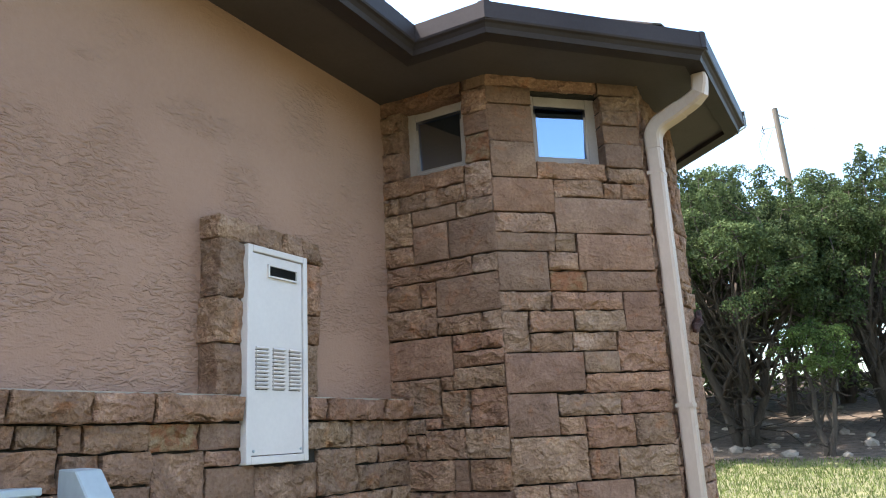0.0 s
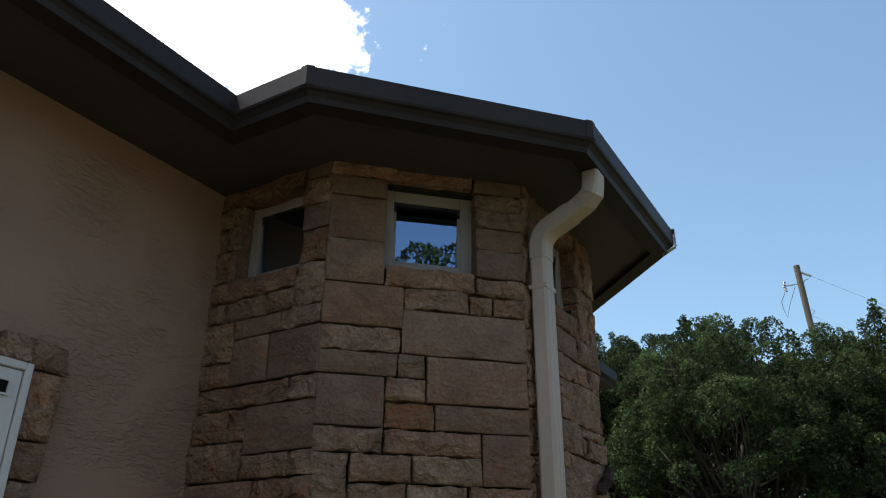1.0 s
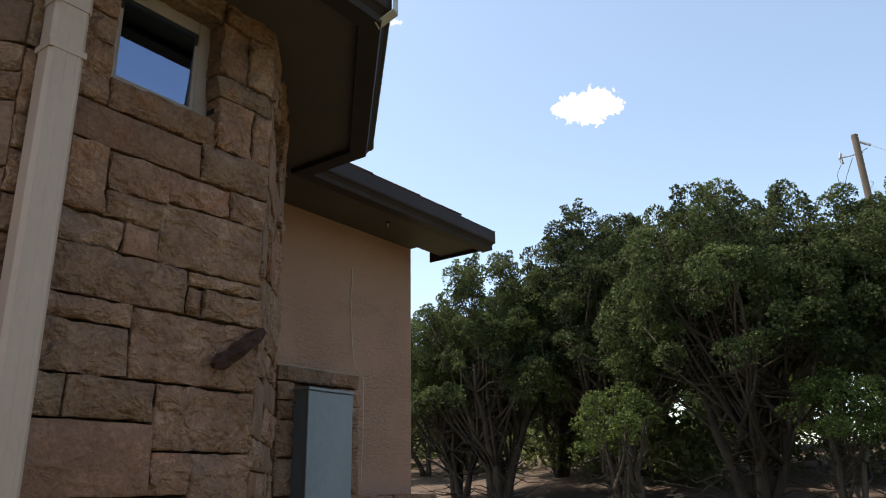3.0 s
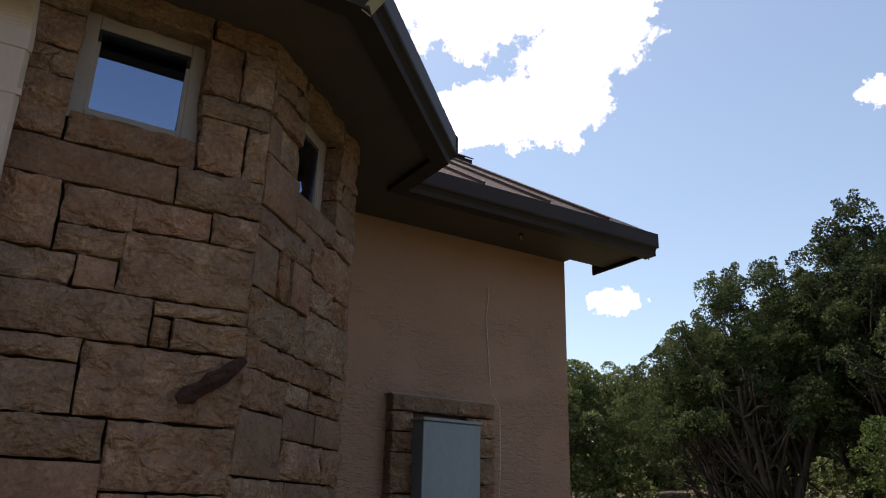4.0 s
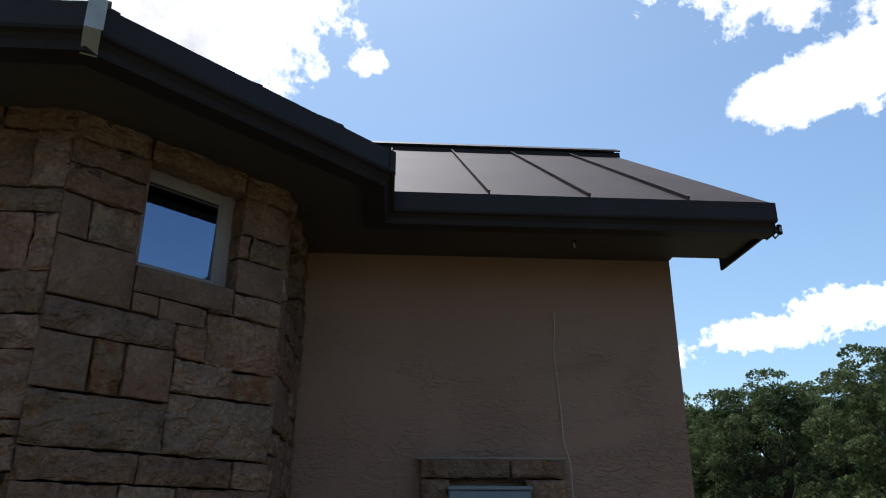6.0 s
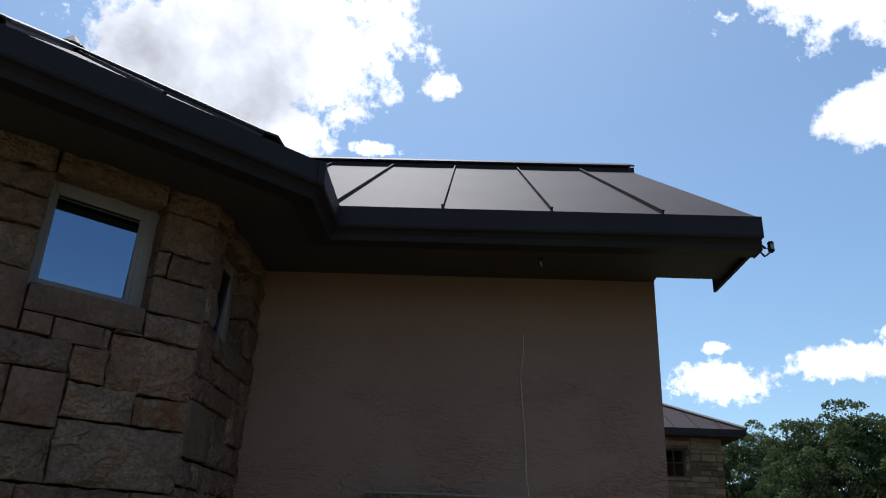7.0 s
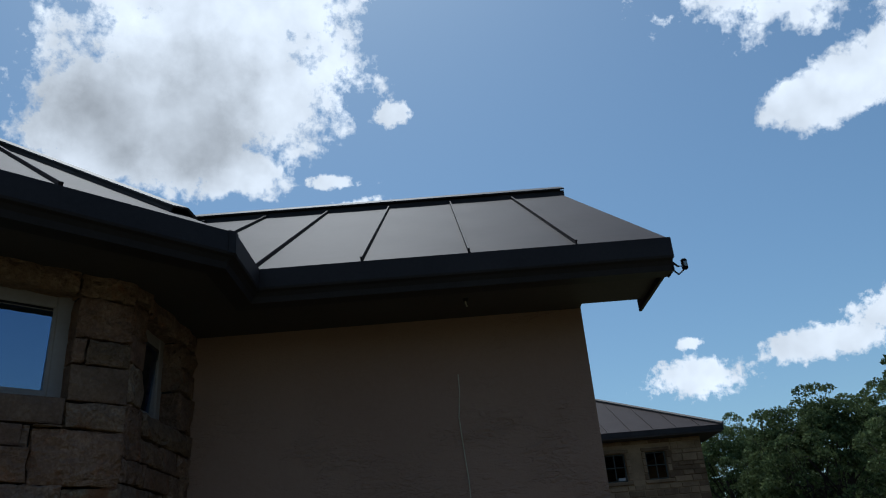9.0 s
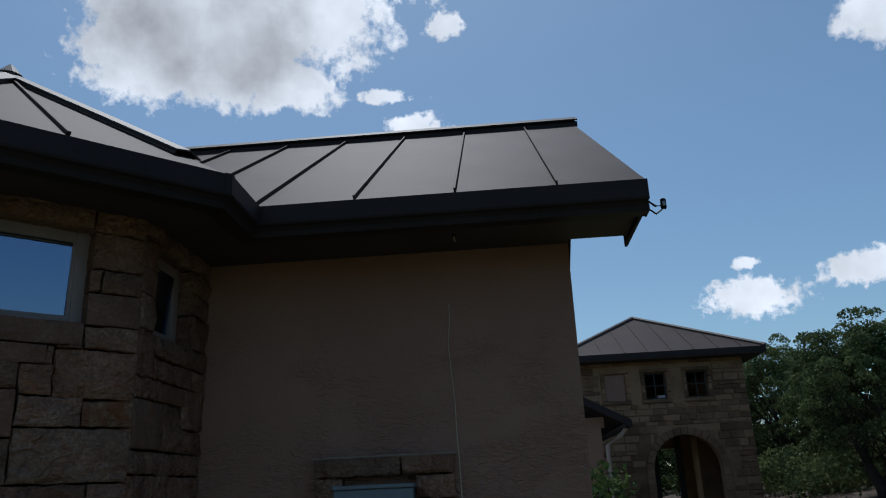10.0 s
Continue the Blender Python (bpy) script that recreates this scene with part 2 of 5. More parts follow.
TRIM = surface("bronze_painted_metal", (0.027, 0.020, 0.021), (0.044, 0.034, 0.035), 2.5, 0.5, 0.05, 60, spec=0.12)
SOFFIT = surface("soffit_paint", (0.054, 0.040, 0.039), (0.079, 0.060, 0.059), 1.6, 0.7, 0.1, 50)
ROOFING = surface("bronze_roof_sheet", (0.029, 0.0185, 0.017), (0.043, 0.0285, 0.0265), 1.3, 0.6, 0.05, 9, vary=0.12, spec=0.10, distance=0.02)
CAPPING = surface("ridge_cap_sheet", (0.06, 0.048, 0.043), (0.09, 0.073, 0.066), 2, 0.6, 0.05, 30)
SPOUT = surface("tan_painted_aluminium", (0.39, 0.285, 0.235), (0.485, 0.365, 0.305), 3, 0.5, 0.06, 70, stretch=(1, 1, 0.35))
WHITEMETAL = surface("white_enamel", (0.52, 0.455, 0.445), (0.61, 0.54, 0.525), 2, 0.4, 0.02, 60)
GREYMETAL = surface("grey_enamel", (0.30, 0.335, 0.36), (0.40, 0.44, 0.47), 2.5, 0.42, 0.04, 40, stretch=(1, 1, 0.5))
BLUEGREY = surface("blue_grey_enamel", (0.15, 0.18, 0.21), (0.21, 0.245, 0.28), 2.5, 0.4, 0.04, 40, stretch=(1, 1, 0.5))
BLACKGAP = surface("black_vent", (0.006, 0.006, 0.006), (0.014, 0.014, 0.014), 20, 0.9, 0.1, 60, spec=0.1)
VINYL = surface("pale_vinyl", (0.27, 0.215, 0.20), (0.36, 0.29, 0.27), 6, 0.45, 0.05, 60)
BARE = surface("bare_flashing", (0.36, 0.34, 0.31), (0.52, 0.50, 0.46), 12, 0.5, 0.1, 60, metal=0.2)
RUSTIRON = surface("rusted_iron", (0.012, 0.004, 0.003), (0.060, 0.019, 0.012), 25, 0.9, 0.8, 90, distance=0.01)
CORD = surface("pale_cord", (0.42, 0.34, 0.25), (0.6, 0.5, 0.38), 40, 0.8, 0.2, 200)
BARK = surface("grey_brown_bark", (0.022, 0.017, 0.013), (0.075, 0.06, 0.048), 9, 0.95, 0.8, 40, stretch=(1, 1, 0.25), distance=0.03)
POLEWOOD = surface("weathered_pole", (0.09, 0.07, 0.055), (0.18, 0.15, 0.12), 6, 0.9, 0.4, 30, stretch=(1, 1, 0.1))
ROCK = surface("limestone_rubble", (0.11, 0.09, 0.07), (0.28, 0.24, 0.20), 3, 0.95, 0.6, 30, vary=0.4, island=True)
FARSTONE = surface("far_limestone", (0.135, 0.074, 0.040), (0.34, 0.205, 0.115), 1.4, 0.92, 0.4, 20, vary=0.6, island=True)
FARTRIM = surface("far_window_bars", (0.03, 0.025, 0.02), (0.05, 0.045, 0.04), 5, 0.6, 0.05, 40)
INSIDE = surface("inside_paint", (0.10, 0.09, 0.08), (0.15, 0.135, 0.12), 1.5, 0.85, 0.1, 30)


def stucco_material(name="trowelled_stucco"):
    """Tan stucco: smooth skims broken by patches of torn trowel ridges."""
    m, n, l, p = node_mat(name)
    tc = n.new("ShaderNodeTexCoord").outputs["Object"]

    def tex(scale, detail, stretch=(1, 1, 1), turn=0.0, rough=0.6, distort=0.0):
        mp = n.new("ShaderNodeMapping")
        mp.inputs["Scale"].default_value = stretch
        mp.inputs["Rotation"].default_value = (turn, 0, 0)
        l.new(tc, mp.inputs[0])
        t = n.new("ShaderNodeTexNoise")
        t.inputs["Scale"].default_value, t.inputs["Detail"].default_value = scale, detail
        t.inputs["Roughness"].default_value, t.inputs["Distortion"].default_value = rough, distort
        l.new(mp.outputs[0], t.inputs["Vector"])
        return t.outputs["Fac"]

    def op(kind, a, b, c=None, clamp=False):
        q = n.new("ShaderNodeMath")
        q.operation, q.use_clamp = kind, clamp
        for k, v in enumerate((a, b, c)):
            if isinstance(v, (int, float)):
                q.inputs[k].default_value = v
            elif v is not None:
                l.new(v, q.inputs[k])
        return q.outputs[0]

    sep = n.new("ShaderNodeSeparateXYZ")
    l.new(tc, sep.inputs[0])
    lower = op("MULTIPLY_ADD", sep.outputs["Z"], -1.5, 4.3, True)        # the upper wall was floated smooth
    patch = op("MULTIPLY_ADD", op("ADD", tex(2.3, 4, (1, 1, 1.3), 0.4, 0.55, 0.6), op("MULTIPLY", lower, 0.16)), 6.0, -3.2, True)
    torn = op("MULTIPLY_ADD", tex(34, 2, (1, 0.62, 1.5), radians(38), 0.5, 0.9), 5.0, -2.2, True)
    drag = op("MULTIPLY_ADD", tex(25, 2, (1, 0.45, 1.9), radians(-12), 0.5, 0.6), 6.0, -3.3, True)
    worms = op("MAXIMUM", torn, drag)
    height = op("ADD", op("MULTIPLY", worms, op("MULTIPLY_ADD", patch, 0.31, 0.015)), op("MULTIPLY", tex(120, 3), 0.11))
    height = op("ADD", height, op("MULTIPLY", tex(4, 3), 0.14))
    bp = n.new("ShaderNodeBump")
    bp.inputs["Strength"].default_value, bp.inputs["Distance"].default_value = 0.9, 0.026
    l.new(height, bp.inputs["Height"])
    l.new(bp.outputs[0], p.inputs["Normal"])
    ramp = n.new("ShaderNodeValToRGB")
    ramp.color_ramp.elements[0].position, ramp.color_ramp.elements[0].color = 0.35, (0.306, 0.174, 0.126, 1)
    ramp.color_ramp.elements[1].position, ramp.color_ramp.elements[1].color = 0.75, (0.376, 0.226, 0.168, 1)
    l.new(op("ADD", op("MULTIPLY", tex(0.9, 5), 0.75), op("MULTIPLY", tex(40, 3), 0.25)), ramp.inputs[0])
    l.new(ramp.outputs[0], p.inputs["Base Color"])
    p.inputs["Roughness"].default_value = 0.92
    p.inputs["Specular IOR Level"].default_value = 0.25
    return m


STUCCO = stucco_material()


def glass_material():
    m, n, l, p = node_mat("window_glass")
    n.remove(p)
    fres, clear, gloss, mix = n.new("ShaderNodeFresnel"), n.new("ShaderNodeBsdfTransparent"), n.new("ShaderNodeBsdfGlossy"), n.new("ShaderNodeMixShader")
    fres.inputs["IOR"].default_value = 4.2
    clear.inputs["Color"].default_value = (0.45, 0.47, 0.48, 1)
    gloss.inputs["Roughness"].default_value = 0.01
    # blue of the mirrored sky strengthened by colouring the gloss
    gloss.inputs["Color"].default_value = (0.45, 0.61, 0.93, 1)
    l.new(fres.outputs[0], mix.inputs[0])
    l.new(clear.outputs[0], mix.inputs[1])
    l.new(gloss.outputs[0], mix.inputs[2])
    l.new(mix.outputs[0], n["Material Output"].inputs["Surface"])
    return m


GLASS = glass_material()


def leaf_material(name, dark, light):
    m, n, l, p = node_mat(name)
    rnd = n.new("ShaderNodeNewGeometry").outputs["Random Per Island"]
    tc = n.new("ShaderNodeTexCoord").outputs["Object"]
    t = n.new("ShaderNodeTexNoise")
    t.inputs["Scale"].default_value, t.inputs["Detail"].default_value = 1.7, 4
    l.new(tc, t.inputs["Vector"])
    a = n.new("ShaderNodeMath")
    a.operation = "MULTIPLY_ADD"
    l.new(rnd, a.inputs[0])
    a.inputs[1].default_value = 0.32
    l.new(t.outputs["Fac"], a.inputs[2])
    b = n.new("ShaderNodeMath")
    b.operation = "MULTIPLY_ADD"
    l.new(n.new("ShaderNodeObjectInfo").outputs["Random"], b.inputs[0])
    b.inputs[1].default_value = 0.2
    l.new(a.outputs[0], b.inputs[2])
    ramp = n.new("ShaderNodeValToRGB")
    ramp.color_ramp.elements[0].position, ramp.color_ramp.elements[0].color = 0.48, (*dark, 1)
    ramp.color_ramp.elements[1].position, ramp.color_ramp.elements[1].color = 1.0, (*light, 1)
    l.new(b.outputs[0], ramp.inputs[0])
    l.new(ramp.outputs[0], p.inputs["Base Color"])
    p.inputs["Roughness"].default_value, p.inputs["Specular IOR Level"].default_value = 0.8, 0.12
    tr, mix = n.new("ShaderNodeBsdfTranslucent"), n.new("ShaderNodeMixShader")
    l.new(ramp.outputs[0], tr.inputs["Color"])
    mix.inputs[0].default_value = 0.28
    l.new(p.outputs[0], mix.inputs[1])
    l.new(tr.outputs[0], mix.inputs[2])
    l.new(mix.outputs[0], n["Material Output"].inputs["Surface"])
    return m


JUNIPER = leaf_material("juniper_foliage", (0.008, 0.015, 0.008), (0.088, 0.124, 0.047))
OAK = leaf_material("oak_foliage", (0.036, 0.056, 0.022), (0.185, 0.23, 0.092))
SHRUB = leaf_material("shrub_foliage", (0.022, 0.042, 0.014), (0.11, 0.16, 0.046))
BLADES = leaf_material("grass_blades", (0.05, 0.078, 0.022), (0.145, 0.18, 0.06))


def ground_material():
    """Mown grass near the house, dry leaf litter and rubble on the slope under the trees."""
    m, n, l, p = node_mat("ground_cover")
    tc = n.new("ShaderNodeTexCoord").outputs["Object"]

    def tex(scale, detail):
        t = n.new("ShaderNodeTexNoise")
        t.inputs["Scale"].default_value, t.inputs["Detail"].default_value = scale, detail
        l.new(tc, t.inputs["Vector"])
        return t.outputs["Fac"]

    def ramp(fac, a, b, lo=0.35, hi=0.7):
        r = n.new("ShaderNodeValToRGB")
        r.color_ramp.elements[0].position, r.color_ramp.elements[0].color = lo, (*a, 1)
        r.color_ramp.elements[1].position, r.color_ramp.elements[1].color = hi, (*b, 1)
        l.new(fac, r.inputs[0])
        return r.outputs[0]

    grass = ramp(tex(3, 6), (0.058, 0.06, 0.024), (0.13, 0.125, 0.057))
    litter = ramp(tex(7, 8), (0.03, 0.021, 0.014), (0.115, 0.085, 0.062), 0.3, 0.75)
    sep = n.new("ShaderNodeSeparateXYZ")
    l.new(tc, sep.inputs[0])
    a = n.new("ShaderNodeMath")
    a.operation = "MULTIPLY_ADD"
    l.new(tex(0.8, 4), a.inputs[0])
    a.inputs[1].default_value = 1.4
    l.new(sep.outputs["Y"], a.inputs[2])
    side = n.new("ShaderNodeMapRange")
    side.inputs["From Min"].default_value, side.inputs["From Max"].default_value = 15.9, 16.3
    l.new(a.outputs[0], side.inputs["Value"])
    mix = n.new("ShaderNodeMix")
    mix.data_type = "RGBA"
    l.new(side.outputs[0], mix.inputs[0])
    l.new(grass, mix.inputs[6])
    l.new(litter, mix.inputs[7])
    l.new(mix.outputs[2], p.inputs["Base Color"])
    p.inputs["Roughness"].default_value = 0.95
    bp = n.new("ShaderNodeBump")
    bp.inputs["Strength"].default_value, bp.inputs["Distance"].default_value = 0.6, 0.06
    l.new(tex(14, 6), bp.inputs["Height"])
    l.new(bp.outputs[0], p.inputs["Normal"])
    return m


GROUND = ground_material()


# ---- building blocks ----
def link_mesh(name, bm, material, smooth=False):
    me = bpy.data.meshes.new(name)
    bm.normal_update()
    bm.to_mesh(me)
    bm.free()
    me.materials.append(material)
    if smooth:
        for f in me.polygons:
            f.use_smooth = True
    return new(name, me)


def part(name, bm, material, parent, label="", smooth=False):
    ob = link_mesh(name, bm, material, smooth)
    ob.parent = parent
    if label:
        ob["label"] = label
    return ob


def thing(name, label, category, group="", kind="", m=None):
    ob = new(name)
    ob.empty_display_size = 0.1
    if m is not None:
        ob.matrix_world = m
    return tagged(ob, label, category, group, kind)


def add_box(bm, lo, hi, bevel=0.0, m=None):
    r = bmesh.ops.create_cube(bm, size=1)
    c = [(a + b) / 2 for a, b in zip(lo, hi)]
    d = [b - a for a, b in zip(lo, hi)]
    t = Matrix.Translation(c) @ Matrix.Diagonal((*d, 1))
    bmesh.ops.transform(bm, matrix=(m @ t) if m is not None else t, verts=r["verts"])
    if bevel:
        edges = list({e for v in r["verts"] for e in v.link_edges})
        bmesh.ops.bevel(bm, geom=edges, offset=bevel, segments=1, profile=0.5, affect="EDGES")


def boxes(*items, bevel=0.0):
    bm = bmesh.new()
    for lo, hi in items:
        add_box(bm, lo, hi, bevel)
    return bm


def prism(points, z0, z1):
    """An upright prism over a plan polygon."""
    bm = bmesh.new()
    low = [bm.verts.new((x, y, z0)) for x, y in points]
    top = [bm.verts.new((x, y, z1)) for x, y in points]
    bm.faces.new(low[::-1])
    bm.faces.new(top)
    for i in range(len(points)):
        j = (i + 1) % len(points)
        bm.faces.new((low[i], low[j], top[j], top[i]))
    bmesh.ops.recalc_face_normals(bm, faces=bm.faces)
    return bm


def slab(corners, thick):
    """A flat slab under a polygon in space, thickened along its normal."""
    bm = bmesh.new()
    c = [Vector(p) for p in corners]
    nrm = (c[1] - c[0]).cross(c[2] - c[0]).normalized() * thick
    a = [bm.verts.new(p) for p in c]
    b = [bm.verts.new(p - nrm) for p in c]
    bm.faces.new(a)
    bm.faces.new(b[::-1])
    for i in range(len(c)):
        j = (i + 1) % len(c)
        bm.faces.new((a[j], a[i], b[i], b[j]))
    bmesh.ops.recalc_face_normals(bm, faces=bm.faces)
    return bm


def shifted(path, d):
    """A plan path moved d to its right, with mitred corners."""
    pts = [Vector(p) for p in path]
    dirs = [(pts[i + 1] - pts[i]).normalized() for i in range(len(pts) - 1)]
    out = []
    for i, p in enumerate(pts):
        a = dirs[max(i - 1, 0)]
        b = dirs[min(i, len(dirs) - 1)]
        na, nb = Vector((a.y, -a.x)), Vector((b.y, -b.x))
        k = (na + nb).normalized()
        out.append(p + k * (d / max(k.dot(na), 0.3)))
    return out


def sweep(path, profile):
    """A closed profile of (outward, height) drawn along a plan path."""
    bm = bmesh.new()
    lines = [shifted(path, d) for d, z in profile]
    rings = [[bm.verts.new((lines[k][i].x, lines[k][i].y, profile[k][1])) for k in range(len(profile))] for i in range(len(path))]
    n = len(profile)
    for r, q in zip(rings, rings[1:]):
        for k in range(n):
            bm.faces.new((r[k], q[k], q[(k + 1) % n], r[(k + 1) % n]))
    bm.faces.new(rings[0])
    bm.faces.new(rings[-1][::-1])
    bmesh.ops.recalc_face_normals(bm, faces=bm.faces)
    return bm


def tube_arrays(points, radii, sides=6):
    pts = [Vector(p) for p in points]
    verts, faces = [], []
    for i, p in enumerate(pts):
        d = (pts[min(i + 1, len(pts) - 1)] - pts[max(i - 1, 0)]).normalized()
        u = d.orthogonal().normalized()
        v = d.cross(u)
        for k in range(sides):
            a = 2 * math.pi * k / sides
            verts.append(tuple(p + (u * math.cos(a) + v * math.sin(a)) * radii[i]))
    for i in range(len(pts) - 1):
        for k in range(sides):
            j = (k + 1) % sides
            faces.append((i * sides + k, i * sides + j, (i + 1) * sides + j, (i + 1) * sides + k))
    faces.append(tuple(range(sides))[::-1])
    faces.append(tuple(range((len(pts) - 1) * sides, len(pts) * sides)))
    return verts, faces


def steady_tube(points, radius, sides=8):
    bm = bmesh.new()
    v, f = tube_arrays(points, [radius] * len(points), sides)
    vs = [bm.verts.new(p) for p in v]
    for q in f:
        bm.faces.new([vs[i] for i in q])
    bmesh.ops.recalc_face_normals(bm, faces=bm.faces)
    return bm


def mesh_from(name, verts, faces, material, smooth=False):
    me = bpy.data.meshes.new(name)
    me.from_pydata(verts, [], faces)
    me.materials.append(material)
    if smooth:
        me.polygons.foreach_set("use_smooth", [True] * len(me.polygons))
    return me


# ---- plan ----
CX, CY, SIDE, HALF = -1.976, 4.486, 0.90, 0.45       # stone bay: an octagon on the long wall
REACH = 1.086                                         # middle of the bay to a face
WALL_1, WALL_2, END = -2.20, -2.27, 7.477             # stucco faces, and the gable end
SOFFIT_Z, EAVE_Z, EAVE_X = 3.15, 3.26, -1.72
RIDGE_X, RIDGE_Z = -4.07, 4.71
SOUTH, BACK = -4.0, -6.4
OUT = 1.525                                           # middle of the bay to its gutter
K = 0.41421
BAY = [(CX + OUT * K, CY - OUT), (CX + OUT, CY - OUT * K), (CX + OUT, CY + OUT * K), (CX + OUT * K, CY + OUT)]
BAY[0] = (-1.279, 2.918)                              # the south side of the bay reaches a little further out
SOUTH_X = -1.665
EAVE = [(SOUTH_X, SOUTH), (SOUTH_X, 2.918), *BAY, (EAVE_X, CY + OUT), (EAVE_X, 7.80)]


def height(x, y):
    """The lie of the land: level by the house, rising to the wooded slope."""
    z = 0.0
    if y > 6:
        z += 0.46 * min((y - 6) / 9, 1.0)
    if y > 15:
        z += 0.16 * min(y - 15, 13)
    if y > 60:
        z -= 0.04 * (min(y, 160) - 60)
    return z + 0.05 * math.sin(x * 0.7 + y * 0.3) * min(max((y - 12) / 6, 0), 1)


def ground():
    xs = sorted({*(float(v) for v in range(-40, 41, 2)), -2500, -900, -400, -200, -100, -60, 60, 100, 200, 400, 900, 2500})
    ys = sorted({*(float(v) for v in range(-20, 46)), -2500, -900, -300, -100, -40, 55, 70, 100, 160, 300, 900, 2500})
    verts = [(x, y, height(x, y)) for y in ys for x in xs]
    w = len(xs)
    faces = [(j * w + i, j * w + i + 1, (j + 1) * w + i + 1, (j + 1) * w + i) for j in range(len(ys) - 1) for i in range(w - 1)]
    tagged(new("ground", mesh_from("ground", verts, faces, GROUND, True)), "mown grass rising to a stony wooded slope", "ground", kind="structure")


ground()


# ---- stone walls ----
def stone_mesh(u0, z0, u1, z1, rough, rng, deep=0.11):
    """One squared block: uneven outline, eased edges, a split or sawn face; y points into the wall."""
    gap = 0.0042
    u0, u1, z0, z1 = u0 + gap, u1 - gap, z0 + gap, z1 - gap
    nx = max(3, min(14, round((u1 - u0) / (0.026 if rough else 0.05))))
    nz = max(3, min(9, round((z1 - z0) / (0.026 if rough else 0.05))))
    seed = Vector((rng.random() * 50, rng.random() * 50, rng.random() * 50))
    amp = 0.026 if rough else 0.005
    proud = rng.uniform(-0.006, 0.005)
    lean = (rng.uniform(-1, 1) * 0.004, rng.uniform(-1, 1) * 0.004)
    ease = 0.005 if rough else 0.003
    verts, faces = [], []

    def frac(i, n, size):
        if i == 0 or i == n:
            return i / n
        e = min(0.006 / size, 0.2)
        return e + (i - 1) / (n - 2) * (1 - 2 * e)

    for j in range(nz + 1):
        for i in range(nx + 1):
            fu, fz = frac(i, nx, u1 - u0), frac(j, nz, z1 - z0)
            u, z = u0 + fu * (u1 - u0), z0 + fz * (z1 - z0)
            rim = i in (0, nx) or j in (0, nz)
            nn = 0.7 * noise.noise(seed + Vector((u * 9, 0, z * 9))) + 0.55 * noise.noise(seed + Vector((u * 26, 5, z * 26)))
            y = proud - amp * nn + lean[0] * (fu - 0.5) + lean[1] * (fz - 0.5)
            wob = 0.008 if rough else 0.004
            if rough and not rim:
                y += rng.uniform(-0.0016, 0.0016)
                u += rng.uniform(-0.006, 0.006)
                z += rng.uniform(-0.006, 0.006)
            if rim:
                y += ease
                u += wob * noise.noise(seed + Vector((z * 30, 9, i)))
                z += wob * noise.noise(seed + Vector((u * 30, 3, j)))
            verts.append((u, y, z))
    w = nx + 1
    for j in range(nz):
        for i in range(nx):
            faces.append((j * w + i, j * w + i + 1, (j + 1) * w + i + 1, (j + 1) * w + i))
    ring = [i for i in range(w)] + [j * w + nx for j in range(1, nz + 1)] + [nz * w + i for i in range(nx - 1, -1, -1)] + [j * w for j in range(nz - 1, 0, -1)]
    base = len(verts)
    for k in ring:
        verts.append((verts[k][0], deep, verts[k][2]))
    n = len(ring)
    for k in range(n):
        q = (k + 1) % n
        faces.append((ring[q], ring[k], base + k, base + q))
    return verts, faces


ROUGH_SHARE = 0.82


def crisp(me):
    """Flat shading on the eased rim and the sides, smooth on the face."""
    co = np.empty(len(me.vertices) * 3)
    me.vertices.foreach_get("co", co)
    co = co.reshape(-1, 3)
    lo, hi = co.min(0), co.max(0)
    for p in me.polygons:
        c = np.mean([co[i] for i in p.vertices], axis=0)
        if c[0] - lo[0] < 0.009 or hi[0] - c[0] < 0.009 or c[2] - lo[2] < 0.009 or hi[2] - c[2] < 0.009:
            p.use_smooth = False
    return me


def lay_stones(parent, blocks, rng, rusty=(), sawn=(), deep=0.11):
    """Blocks in centimetres (left, bottom, right, top) on the face of their wall."""
    for b in blocks:
        u0, z0, u1, z1 = (v / 100 for v in b)
        if b in rusty:
            rough, mat = True, RUSTSTONE
        elif b in sawn:
            rough, mat = False, SAWN
        else:
            rough = rng.random() < ROUGH_SHARE
            mat = SANDSTONE if rough else SAWN
        v, f = stone_mesh(u0, z0, u1, z1, rough, rng, deep)
        ob = new("stone", crisp(mesh_from("stone", v, f, mat, True)))
        ob.parent = parent


def fill_courses(u0, u1, z0, z1, rng, tall=(9, 20), wide=(16, 46)):
    """Random squared rubble between two heights, in centimetres, now and then with two thin stones beside a tall one."""
    out, top = [], z1
    while top > z0 + 4:
        h = rng.randint(*tall)
        if top - h < z0 + 7:
            h = top - z0
        u = u0
        while u < u1 - 1:
            w = rng.randint(*wide)
            if u1 - (u + w) < 11:
                w = u1 - u
            if h > 15 and rng.random() < 0.4:
                cut = top - h + round(h * rng.uniform(0.4, 0.6))
                out += [(u, cut, u + w, top), (u, top - h, u + w, cut)]
            else:
                out.append((u, top - h, u + w, top))
            u += w
        top -= h
    return out


